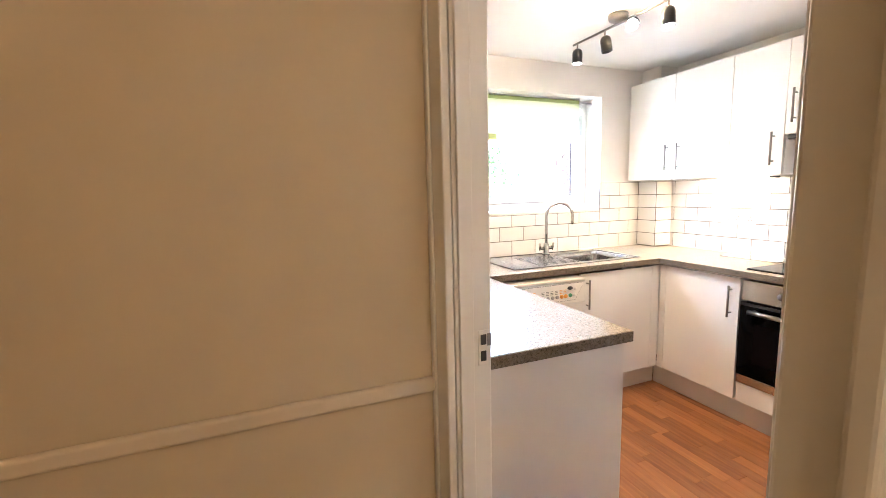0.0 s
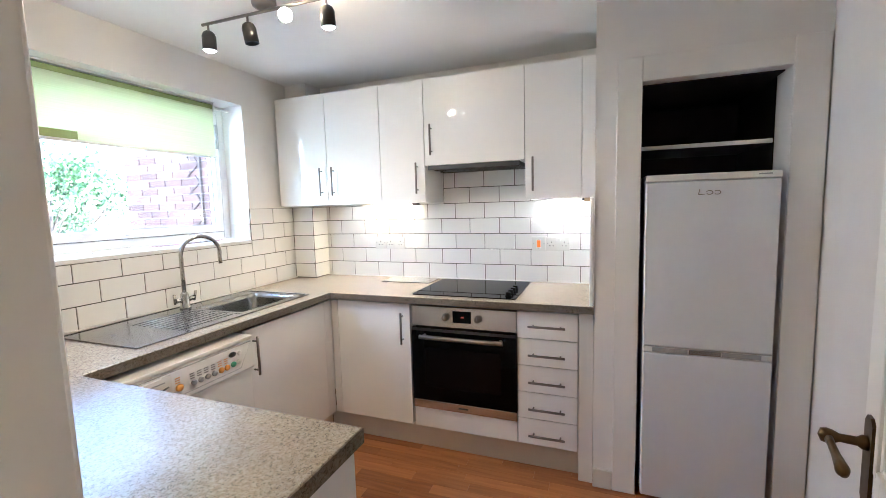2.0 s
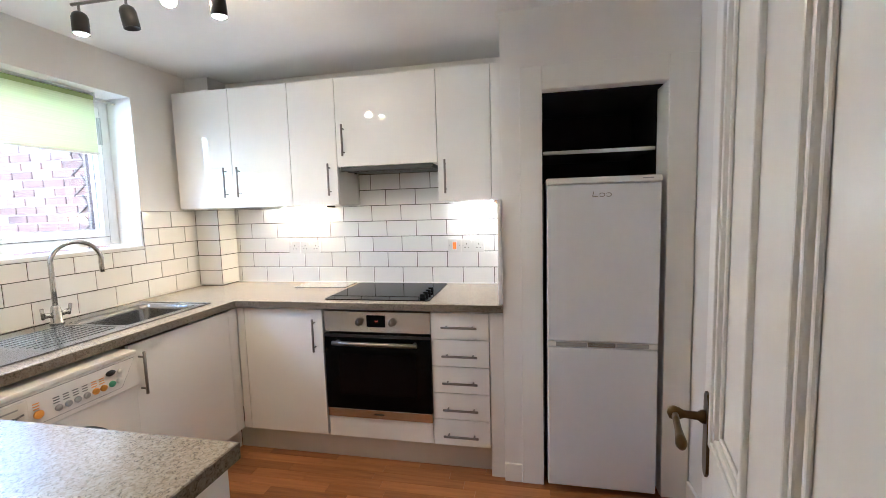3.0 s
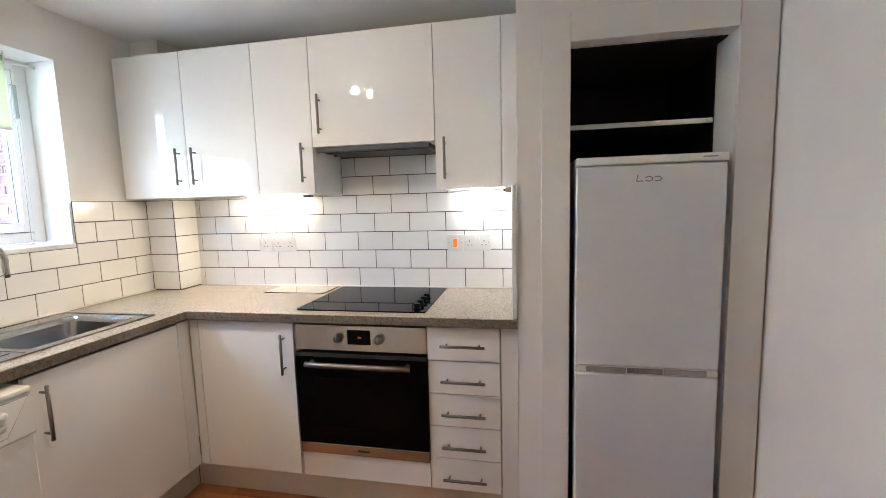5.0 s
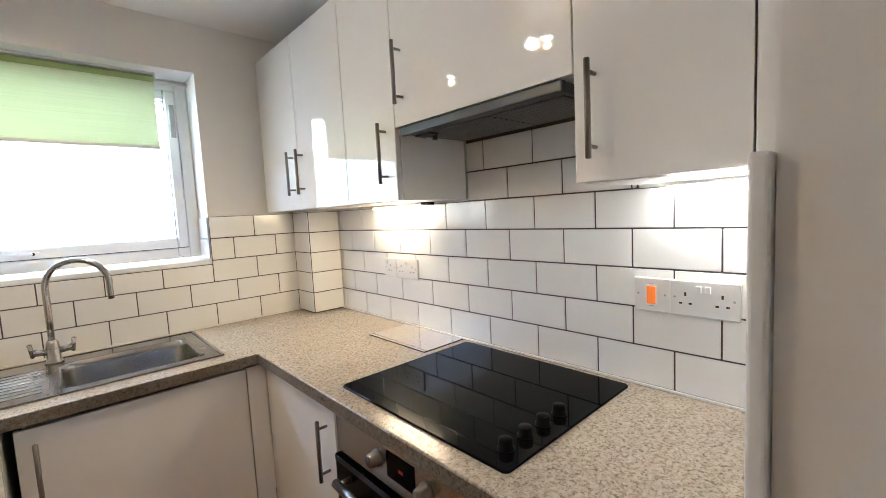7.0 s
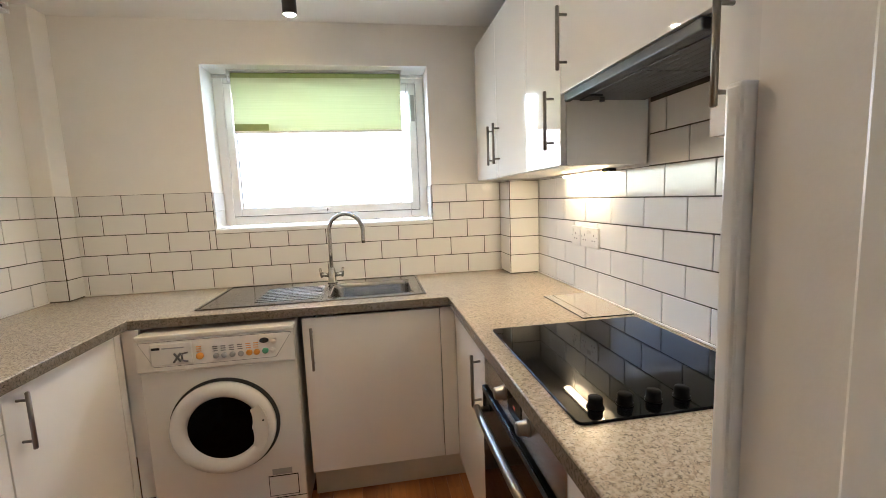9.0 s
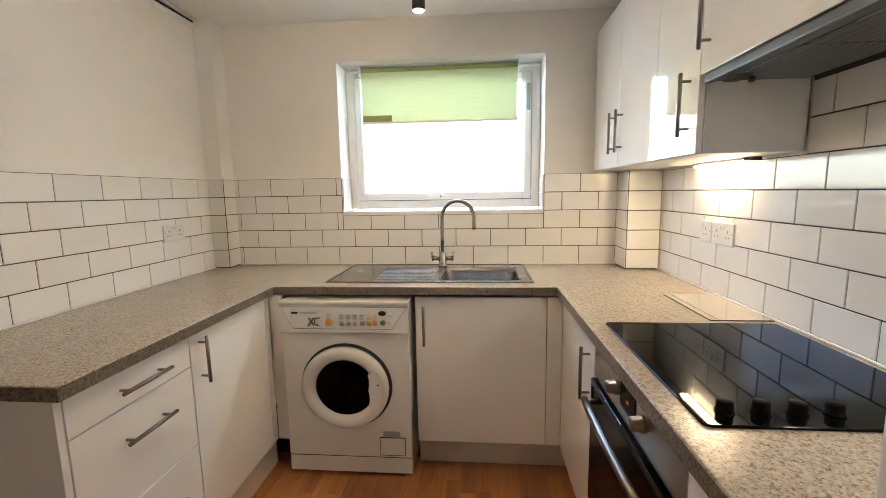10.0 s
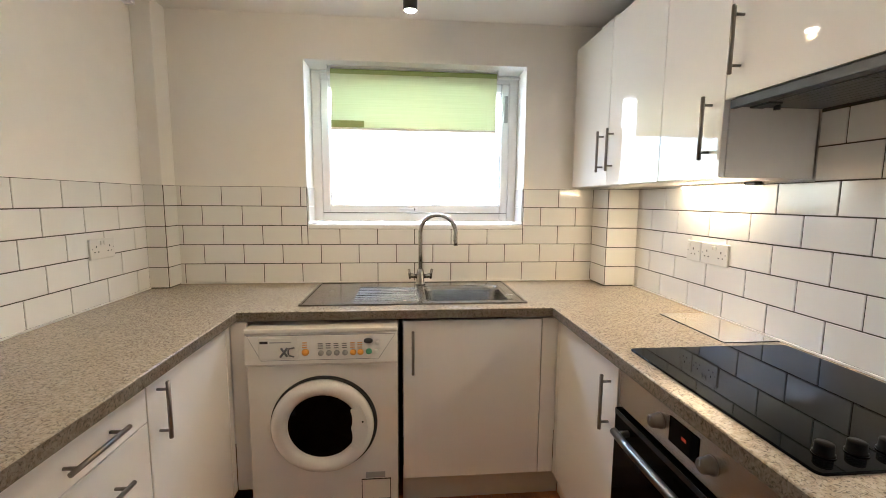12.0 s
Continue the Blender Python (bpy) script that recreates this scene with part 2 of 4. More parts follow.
    mix.inputs[6].default_value, mix.inputs[7].default_value = (0.58, 0.63, 0.42, 1), (0.78, 0.82, 0.64, 1)
    L.new(n.outputs["Fac"], mix.inputs["Factor"])
    L.new(mix.outputs[2], p.inputs["Base Color"])
    p.inputs["Roughness"].default_value = 0.9
    tr = N.new("ShaderNodeBsdfTranslucent")
    L.new(mix.outputs[2], tr.inputs["Color"])
    ms = N.new("ShaderNodeMixShader")
    ms.inputs["Fac"].default_value = 0.33
    L.new(p.outputs["BSDF"], ms.inputs[1])
    L.new(tr.outputs["BSDF"], ms.inputs[2])
    L.new(ms.outputs["Shader"], N["Material Output"].inputs["Surface"])
    return m


M_BLIND = blind_cloth("green_blind_cloth")
# the blind cloth again, coloured darker where no daylight glows through it
M_BLINDSHADED = material("green_blind_shaded", (0.33, 0.41, 0.17), 0.9, grain=0.08, scale=40, stretch=(1, 6, 6))


# ---- mesh helpers ----
def add_box(bm, x0, x1, y0, y1, z0, z1, bevel=0.0, seg=2):
    r = bmesh.ops.create_cube(bm, size=1.0)
    vs = r["verts"]
    for v in vs:
        v.co = Vector(((x0 + x1) / 2 + v.co.x * (x1 - x0), (y0 + y1) / 2 + v.co.y * (y1 - y0), (z0 + z1) / 2 + v.co.z * (z1 - z0)))
    if bevel:
        es = list({e for v in vs for e in v.link_edges})
        bmesh.ops.bevel(bm, geom=es, offset=bevel, segments=seg, affect="EDGES", profile=0.5)
    return bm


def box(x0, x1, y0, y1, z0, z1, bevel=0.0, seg=2):
    return add_box(bmesh.new(), x0, x1, y0, y1, z0, z1, bevel, seg)


def add_rod(bm, a, b, r, seg=16, r2=None, bevel=0.0):
    a, b = Vector(a), Vector(b)
    d = b - a
    m = Matrix.Translation((a + b) / 2) @ d.to_track_quat("Z", "Y").to_matrix().to_4x4()
    res = bmesh.ops.create_cone(bm, cap_ends=True, segments=seg, radius1=r, radius2=r if r2 is None else r2, depth=d.length, matrix=m)
    for v in res["verts"]:
        for f in v.link_faces:
            f.smooth = len(f.verts) == 4
    if bevel:
        caps = {e for v in res["verts"] for f in v.link_faces if len(f.verts) > 4 for e in f.edges}
        bmesh.ops.bevel(bm, geom=list(caps), offset=bevel, segments=2, affect="EDGES")
    return bm


def rod(a, b, r, seg=16, r2=None, bevel=0.0):
    return add_rod(bmesh.new(), a, b, r, seg, r2, bevel)


def add_tube(bm, points, r, seg=14):
    """A round tube swept along points."""
    pts = [Vector(p) for p in points]
    rings = []
    side = None
    for i, p in enumerate(pts):
        d = (pts[min(i + 1, len(pts) - 1)] - pts[max(i - 1, 0)]).normalized()
        if side is None:
            side = d.orthogonal().normalized()
        side = (side - d * side.dot(d)).normalized()
        up = d.cross(side)
        rings.append([bm.verts.new(p + r * (math.cos(a) * side + math.sin(a) * up)) for a in (2 * math.pi * k / seg for k in range(seg))])
    for a, b in zip(rings, rings[1:]):
        for k in range(seg):
            f = bm.faces.new((a[k], a[(k + 1) % seg], b[(k + 1) % seg], b[k]))
            f.smooth = True
    bm.faces.new(rings[0][::-1])
    bm.faces.new(rings[-1])
    return bm


def add_lathe(bm, profile, m=Matrix(), seg=40, smooth=True):
    """Turns a profile of (radius, height) round the z axis."""
    rings = []
    for r, z in profile:
        rings.append([bm.verts.new(m @ Vector((r * math.cos(2 * math.pi * k / seg), r * math.sin(2 * math.pi * k / seg), z))) for k in range(seg)])
    for a, b in zip(rings, rings[1:]):
        for k in range(seg):
            f = bm.faces.new((a[k], a[(k + 1) % seg], b[(k + 1) % seg], b[k]))
            f.smooth = smooth
    if profile[0][0] > 1e-4:
        bm.faces.new(rings[0][::-1])
    if profile[-1][0] > 1e-4:
        bm.faces.new(rings[-1])
    return bm


def lathe(profile, m=Matrix(), seg=40):
    return add_lathe(bmesh.new(), profile, m, seg)


def mesh_of(name, bm, mat):
    bmesh.ops.recalc_face_normals(bm, faces=bm.faces)
    me = bpy.data.meshes.new(name)
    bm.to_mesh(me)
    bm.free()
    me.materials.append(mat)
    return me


def part(name, bm, mat, parent, label=""):
    ob = new(name, mesh_of(name, bm, mat))
    ob.parent = parent
    return tagged(ob, label)


def thing(name, label, category, at=(0, 0, 0), group=""):
    ob = new(name)
    ob.location = at
    ob.empty_display_size = 0.05
    return tagged(ob, label, category, group)


def setting(name, bm, mat, label="", category=""):
    return tagged(new(name, mesh_of(name, bm, mat)), label, category, "", "structure")


# ---- the plan: metres, x east, y north ----
XE, YN = 2.482, 3.0                 # tiled faces of the hob wall and the window wall; the west tiles face x = 0
CEIL = 2.285
YS = 0.065                         # south wall of the kitchen
D0, D1, DTOP = 0.588, 1.28, 2.02    # doorway in the west wall
HX = -0.09                         # hall side of the west wall
HN = 1.372                         # north wall of the hall
AX = 1.902                         # face of the wall round the fridge
WT, WB = 0.91, 0.872               # worktop, top and underside
WX0, WX1, WY = 0.594, 1.887, 2.405   # worktop fronts: west run, east run, window run
BX0, BX1, BY = 0.567, 1.914, 2.422  # cabinet fronts
YE = 0.915                         # end of the hob run, at the alcove wall
UX = 2.179                         # wall cabinet fronts
W0, W1, WZ0, WZ1 = 0.746, 1.914, 1.201, 2.068   # window opening

# ---- walls, ceiling, floor ----
bm = bmesh.new()
add_box(bm, -0.008, W0, YN + 0.008, 3.25, 0, CEIL)
add_box(bm, W1, XE + 0.008, YN + 0.008, 3.25, 0, CEIL)
add_box(bm, W0, W1, YN + 0.008, 3.25, 0, WZ0)
add_box(bm, W0, W1, YN + 0.008, 3.25, WZ1, CEIL)
wall_north = setting("wall_north", bm, M_WALL, "white painted window wall, tiled above the worktop", "wall")
wall_east = setting("wall_east", box(XE + 0.008, 2.66, YE, 3.25, 0, CEIL), M_WALL, "white painted wall behind the hob, tiled", "wall")
bm = bmesh.new()
add_box(bm, HX, -0.008, D1 + 0.03, 3.25, 0, CEIL)
add_box(bm, HX, -0.008, -1.2, D0 - 0.03, 0, CEIL)
add_box(bm, HX, -0.008, D0 - 0.03, D1 + 0.03, DTOP + 0.03, CEIL)
wall_west = setting("wall_west", bm, M_WALL, "white painted wall with the doorway, half tiled", "wall")
setting("wall_south", box(-0.008, 2.66, -0.09, YS, 0, CEIL), M_WALL, "plain white painted wall beside the fridge", "wall")
FY0, FY1, FZ = 0.187, 0.724, 1.920
bm = bmesh.new()
add_box(bm, AX, XE + 0.17, FY1, YE, 0, CEIL)
add_box(bm, AX, XE + 0.17, YS, FY0, 0, CEIL)
add_box(bm, AX, XE + 0.17, FY0, FY1, FZ, CEIL)
setting("wall_alcove", bm, M_WALL, "white painted wall around the fridge alcove", "wall")
# alcove back, sides, top and shelf carry their shade as near-black colour
alcove_shade_lining = setting("alcove_shade_lining", box(XE + 0.10, XE + 0.16, FY0, FY1, 0, FZ), M_ALCOVESHADE, "lining inside the fridge alcove, coloured near black for its shade", "lining")
part("side_shade", box(AX + 0.06, XE + 0.10, FY1 - 0.006, FY1 - 0.001, 0, FZ), M_ALCOVESHADE, alcove_shade_lining)
part("side_shade", box(AX + 0.16, XE + 0.10, FY0 + 0.001, FY0 + 0.006, 0, FZ), M_ALCOVESHADE, alcove_shade_lining)
part("top_shade", box(AX + 0.06, XE + 0.10, FY0 + 0.006, FY1 - 0.006, FZ - 0.006, FZ - 0.001), M_ALCOVESHADE, alcove_shade_lining)
setting("alcove_shelf", box(AX + 0.1645, XE + 0.09, FY0 + 0.008, FY1 - 0.008, 1.641, 1.657), M_ALCOVESHADE, "shelf above the fridge, coloured near black for its shade", "shelf")
setting("alcove_shelf_edge", box(AX + 0.15, AX + 0.164, FY0 + 0.008, FY1 - 0.008, 1.640, 1.658, 0.002), M_TRIM, "white front edge of the shelf above the fridge", "trim")
alcove_surround = setting("alcove_surround", box(AX - 0.014, AX - 0.001, FY1, 0.826, 0, 2.025, 0.003), M_TRIM, "white painted boards framing the fridge alcove", "trim")
part("board", box(AX - 0.014, AX - 0.001, 0.073, FY0, 0, 2.025, 0.003), M_TRIM, alcove_surround)
part("board", box(AX - 0.0135, AX - 0.001, FY0, FY1, FZ, 2.025, 0.003), M_TRIM, alcove_surround)
setting("ceiling", box(HX, 2.66, -0.09, 3.25, CEIL, CEIL + 0.1), M_CEIL, "white painted ceiling", "ceiling")
floor = setting("floor", box(HX, 2.66, -0.09, 3.25, -0.05, -0.006), M_FLOORBASE, "varnished strip wood floor", "floor")

# boxed pipes in the two far corners
setting("pipe_boxing_east", box(2.320, XE + 0.008, 2.832, YN + 0.008, 0, CEIL), M_WALL, "tiled boxing in the corner beside the window wall", "boxing")
setting("pipe_boxing_west", box(-0.008, 0.088, 2.890, YN + 0.008, 0, CEIL, 0.004), M_WALL, "white boxing in the corner beside the window wall", "boxing")

# hall
setting("hall_wall_north", box(-2.3, HX, HN, HN + 0.1, 0, CEIL), M_HALL, "cream painted hall wall with a rail", "wall")
setting("hall_wall_west", box(-2.4, -2.3, -1.3, HN + 0.1, 0, CEIL), M_HALL, "cream painted hall wall", "wall")
setting("hall_wall_south", box(-2.3, HX, -1.3, -1.2, 0, CEIL), M_HALL, "cream painted hall wall", "wall")
bm = bmesh.new()
add_box(bm, HX - 0.006, HX - 0.001, -1.2, D0 - 0.03, 0, CEIL)
add_box(bm, HX - 0.006, HX - 0.001, D0 - 0.03, D1 + 0.03, DTOP + 0.03, CEIL)
setting("hall_wall_east", bm, M_HALL, "cream painted hall side of the kitchen wall", "wall")
setting("hall_ceiling", box(-2.4, HX, -1.3, HN + 0.1, CEIL, CEIL + 0.1), M_CEIL, "white hall ceiling", "ceiling")
setting("hall_floor", box(-2.4, HX, -1.3, HN + 0.1, -0.05, -0.001), M_CARPET, "beige carpet in the hall", "floor")
bm = bmesh.new()
add_box(bm, -2.3, HX - 0.023, HN - 0.020, HN - 0.0005, 0.862, 0.902, 0.009, 4)
setting("dado_rail", bm, material("cream_rail_gloss", (0.72, 0.62, 0.48), 0.35, grain=0.03, scale=20), "slim cream painted rail along the hall wall", "trim")

# door lining and casing
door_lining = setting("door_lining", box(HX, 0.004, D1, D1 + 0.03, 0, DTOP + 0.03, 0.002), M_TRIM, "white gloss door lining with stops", "trim")
part("jamb", box(HX, 0.004, D0 - 0.03, D0, 0, DTOP + 0.03, 0.002), M_TRIM, door_lining)
part("head", box(HX, 0.004, D0, D1, DTOP, DTOP + 0.03, 0.002), M_TRIM, door_lining)
part("stop", box(HX + 0.008, HX + 0.045, D1 - 0.011, D1 - 0.0002, 0, DTOP, 0.002), M_TRIM, door_lining)
part("stop", box(HX + 0.008, HX + 0.045, D0 + 0.0002, D0 + 0.011, 0, DTOP, 0.002), M_TRIM, door_lining)
casing_hall = setting("casing_hall", box(HX - 0.0215, HX - 0.0005, D0 - 0.006, D1 + 0.006, DTOP + 0.006, DTOP + 0.075, 0.005, 3), M_TRIM, "white moulded door casing on the hall side", "trim")
for a, b, s in ((D1 + 0.004, HN - 0.0005, 1), (D0 - 0.075, D0 - 0.006, -1)):
    part("casing_board", box(HX - 0.022, HX - 0.0005, a, b, 0, DTOP + 0.075, 0.005, 3), M_TRIM, casing_hall)
    e = b - 0.022 if s > 0 else a
    part("casing_bead", box(HX - 0.031, HX - 0.0215, e, e + 0.022, 0, DTOP + 0.075, 0.005, 3), M_TRIM, casing_hall)
casing_kitchen = setting("casing_kitchen", box(-0.007, 0.010, D1 + 0.006, D1 + 0.07, 0, DTOP + 0.07, 0.004, 3), M_TRIM, "white moulded door casing on the kitchen side", "trim")
part("casing_board", box(-0.007, 0.010, D0 - 0.07, D0 - 0.006, 0, DTOP + 0.07, 0.004, 3), M_TRIM, casing_kitchen)
part("casing_head", box(-0.007, 0.0095, D0 - 0.006, D1 + 0.006, DTOP + 0.006, DTOP + 0.07, 0.004, 3), M_TRIM, casing_kitchen)
strike = thing("strike_plate", "painted strike plate with two dark slots in the door lining", "strike plate", (0, D1, 0.99))
part("plate", box(-0.030, 0.003, -0.003, 0.0, -0.045, 0.045, 0.0008), M_TRIM, strike, "plate painted over with the lining")
part("lip", box(-0.006, 0.005, -0.0045, -0.0031, 0.004, 0.036, 0.0006), M_STEEL_H, strike)
for dz in (-0.021, 0.021):
    part("slot", box(-0.024, -0.009, -0.0042, -0.0028, dz - 0.013, dz + 0.013), M_BLACK, strike)

bm = bmesh.new()
add_box(bm, 0.012, AX - 0.016, YS, YS + 0.014, 0, 0.095, 0.004)
setting("skirting_south", bm, M_TRIM, "white painted skirting board", "baseboard")
setting("skirting_alcove", box(AX - 0.014, AX - 0.001, 0.828, YE, 0, 0.095, 0.004), M_TRIM, "white painted skirting board", "baseboard")


# ---- the kitchen door, standing open ----
def panel_door():
    """An open four-panel door; local x runs from the hinge to the free edge, local y is the face seen from the hall."""
    d = thing("panelled_door", "white painted four-panel door standing open beside the wall", "door", (0.028, D0 + 0.004, 0.008))
    d.rotation_euler = (0, 0, radians(-11))
    w, h, t, deep = 0.686, 2.0, 0.036, 0.009
    cols, rows = ((0.082, 0.272), (0.408, 0.600)), ((0.20, 0.82), (0.965, 1.86))
    bm = bmesh.new()
    add_box(bm, 0, w, -t, -deep, 0, h)
    for x0, x1 in ((0, cols[0][0]), (cols[0][1], cols[1][0]), (cols[1][1], w)):
        add_box(bm, x0, x1, -deep - 0.0005, 0, 0, h, 0.0015)
    for x0, x1 in cols:
        for z0, z1 in ((0, rows[0][0]), (rows[0][1], rows[1][0]), (rows[1][1], h)):
            add_box(bm, x0 - 0.001, x1 + 0.001, -deep - 0.0005, -0.0002, z0, z1)
    part("leaf", bm, M_TRIM, d)
    for x0, x1 in cols:
        for z0, z1 in rows:
            m2 = bmesh.new()
            for g, wd, q0, q1 in ((-0.006, 0.014, -0.002, 0.008), (0.008, 0.010, -0.008, 0.004), (0.018, 0.010, -deep, -0.003)):
                xa, xb, za, zb = x0 + g, x1 - g, z0 + g, z1 - g
                for bx in ((xa, xa + wd, za, zb), (xb - wd, xb, za, zb), (xa + wd, xb - wd, za, za + wd), (xa + wd, xb - wd, zb - wd, zb)):
                    add_box(m2, bx[0], bx[1], q0, q1, bx[2], bx[3], 0.003, 2)
            part("moulding", m2, M_TRIM, d)
    bm = bmesh.new()
    c, zt, zb, hw = 0.648, 1.036, 0.880, 0.021
    ring = [(c - hw, zb + 0.012), (c - hw + 0.012, zb), (c + hw - 0.012, zb), (c + hw, zb + 0.012), (c + hw, zt - 0.012), (c + hw - 0.012, zt), (c - hw + 0.012, zt), (c - hw, zt - 0.012)]
    back = [bm.verts.new((x, 0.0004, z)) for x, z in ring]
    front = [bm.verts.new((c + (x - c) * 0.88, 0.005, z)) for x, z in ring]
    bm.faces.new(front)
    bm.faces.new(back)
    for k in range(8):
        bm.faces.new((back[k], back[(k + 1) % 8], front[(k + 1) % 8], front[k]))
    handle = part("back_plate", bm, M_BRASS, d, "aged brass lever handle on a long plate")
    lev = bmesh.new()
    add_lathe(lev, [(0.013, 0.0), (0.012, 0.006), (0.0075, 0.012), (0.007, 0.034), (0.011, 0.042), (0.013, 0.050), (0.011, 0.058), (0.001, 0.062)], Matrix.Translation((c, 0.005, 0.990)) @ pose(0, 0, 0, -90, 0, 0), 20)
    add_lathe(lev, [(0.008, 0.0), (0.007, 0.02), (0.0075, 0.05), (0.010, 0.075), (0.0115, 0.088), (0.008, 0.096), (0.001, 0.099)], Matrix.Translation((c - 0.006, 0.054, 0.989)) @ pose(0, 0, 0, 0, -95, 0) @ Matrix.Diagonal((1, 0.8, 1, 1)), 18)
    part("lever", lev, M_BRASS, handle)
    for z in (0.2, 1.75):
        part("hinge", rod((-0.006, 0.004, z), (-0.006, 0.004, z + 0.09), 0.006, 10), M_STEEL_H, d)


panel_door()


# ---- cabinets ----
def bar_handle(parent, a, b, out, r=0.006):
    """A round bar on two posts; out points away from the door."""
    a, b, out = Vector(a), Vector(b), Vector(out)
    d = (b - a).normalized()
    bm = rod(a, b, r, 14, bevel=0.0015)
    ob = part("handle", bm, M_STEEL_H, parent, "brushed steel bar handle")
    for p in (a + d * 0.024, b - d * 0.024):
        part("post", rod(p - out * 0.030, p - out * 0.003, 0.0042, 10), M_STEEL_H, ob)


def wall_unit(y0, y1, z0, z1, label, handle=None):
    u = thing("wall_cabinet", label, "cabinet", (UX + 0.14, (y0 + y1) / 2, z0), "wall cabinets over the hob")
    ox, oy, oz = u.location
    part("body", box(UX + 0.021 - ox, XE - 0.002 - ox, y0 + 0.0006 - oy, y1 - 0.0006 - oy, 0.0, z1 - z0), M_CARCASS, u)
    door = part("door", box(UX - ox, UX + 0.0185 - ox, y0 + 0.0016 - oy, y1 - 0.0016 - oy, 0.001, z1 - z0 - 0.001, 0.0018), M_GLOSS, u, "glossy white slab door")
    if handle:
        y, a, b = handle
        bar_handle(door, (UX - 0.033 - ox, y - oy, a - oz), (UX - 0.033 - ox, y - oy, b - oz), (-1, 0, 0))
    return u


UZ0, UZ1 = 1.430, 2.155
wall_unit(2.585, 2.985, UZ0, UZ1, "glossy white wall cabinet next to the window wall", (2.624, 1.491, 1.677))
wall_unit(2.186, 2.585, UZ0, UZ1, "glossy white wall cabinet over the corner worktop", (2.531, 1.491, 1.677))
wall_unit(1.885, 2.186, UZ0, UZ1, "narrow glossy white wall cabinet beside the extractor", (1.931, 1.483, 1.669))
wall_unit(1.285, 1.885, 1.648, UZ1, "wide glossy white bridging cabinet above the extractor", (1.835, 1.705, 1.886))
wall_unit(0.986, 1.285, UZ0, UZ1, "narrow glossy white wall cabinet by the fridge alcove", (1.238, 1.473, 1.659))
wall_unit(YE + 0.002, 0.986, UZ0, UZ1, "slim glossy white filler panel by the fridge alcove")

batten = thing("batten", "bare wood batten under the filler panel", "batten", (UX + 0.14, 0.952, UZ0))
part("strip", box(-0.10, 0.12, -0.024, 0.022, -0.022, -0.0005, 0.001), material("bare_pine", (0.42, 0.29, 0.16), 0.7, grain=0.15, scale=30, stretch=(1, 8, 8)), batten)
hood = thing("extractor_hood", "grey slimline extractor hood under the bridging cabinet", "extractor", (UX + 0.14, 1.585, 1.610))
part("body", box(-0.115, 0.128, -0.268, 0.268, 0.014, 0.0375, 0.003), M_HOOD, hood)
part("front_strip", box(-0.136, -0.1155, -0.272, 0.284, 0.012, 0.037, 0.004, 3), material("dull_hood_steel", (0.085, 0.09, 0.095), 0.38, metal=1.0, grain=0.06), hood, "dull steel front edge")
for k in range(2):
    part("filter", box(-0.10, 0.11, -0.255 + k * 0.215, -0.045 + k * 0.215, 0.010, 0.0138, 0.001), M_HOOD, hood)
for k in range(9):
    part("filter_bar", box(-0.094 + k * 0.024, -0.086 + k * 0.024, -0.25, 0.165, 0.0093, 0.0099), M_HOOD, hood)
part("switch_plate", box(-0.10, -0.06, 0.19, 0.255, 0.008, 0.0138, 0.002), M_BLACK, hood)
part("knob", rod((-0.04, 0.23, 0.0138), (-0.04, 0.23, 0.001), 0.008, 14), M_BLACK, hood)


def strip_light(y0, y1, tube, tone):
    s = thing("strip_light", tone + " slim strip light fixed under the wall cabinets", "strip light", (XE - 0.025, (y0 + y1) / 2, UZ0), "strip lights under the cabinets")
    h = (y1 - y0) / 2
    part("casing", box(-0.022, 0.020, -h, h, -0.010, -0.0005, 0.002), M_WHITEPL, s)
    part("tube", box(-0.016, 0.014, -h + 0.012, h - 0.012, -0.019, -0.0102, 0.003), tube, s, "glowing diffuser")
    part("end_switch", box(-0.016, 0.014, -h - 0.05, -h - 0.001, -0.014, -0.0005, 0.003), M_BLACK, s)


strip_light(2.10, 2.44, M_STRIP, "warm lit")
strip_light(0.995, 1.21, M_STRIPWHITE, "white lit")


def base_unit(name, label, x0, x1, y0, y1, z0=0.15, z1=0.868, group="base cabinets"):
    u = thing(name, label, "cabinet", ((x0 + x1) / 2, (y0 + y1) / 2, z0), group)
    o = u.location
    part("body", box(x0 - o.x, x1 - o.x, y0 - o.y, y1 - o.y, 0, z1 - z0), M_CARCASS, u)
    return u


def front_e(u, y0, y1, z0, z1, name="door", handle=None):
    o = u.location
    f = part(name, box(BX1 - o.x, BX1 + 0.018 - o.x, y0 + 0.0015 - o.y, y1 - 0.0015 - o.y, z0 + 0.0015 - o.z, z1 - 0.0015 - o.z, 0.0018), M_GLOSS, u)
    if handle:
        a, b = handle
        x = BX1 - 0.033
        bar_handle(f, (x - o.x, a[0] - o.y, a[1] - o.z), (x - o.x, b[0] - o.y, b[1] - o.z), (-1, 0, 0))


def front_w(u, y0, y1, z0, z1, name="door", handle=None):
    o = u.location
    f = part(name, box(BX0 - 0.018 - o.x, BX0 - o.x, y0 + 0.0015 - o.y, y1 - 0.0015 - o.y, z0 + 0.0015 - o.z, z1 - 0.0015 - o.z, 0.0018), M_GLOSS, u)
    if handle:
        a, b = handle
        x = BX0 + 0.033
        bar_handle(f, (x - o.x, a[0] - o.y, a[1] - o.z), (x - o.x, b[0] - o.y, b[1] - o.z), (1, 0, 0))


def front_n(u, x0, x1, z0, z1, name="door", handle=None):
    o = u.location
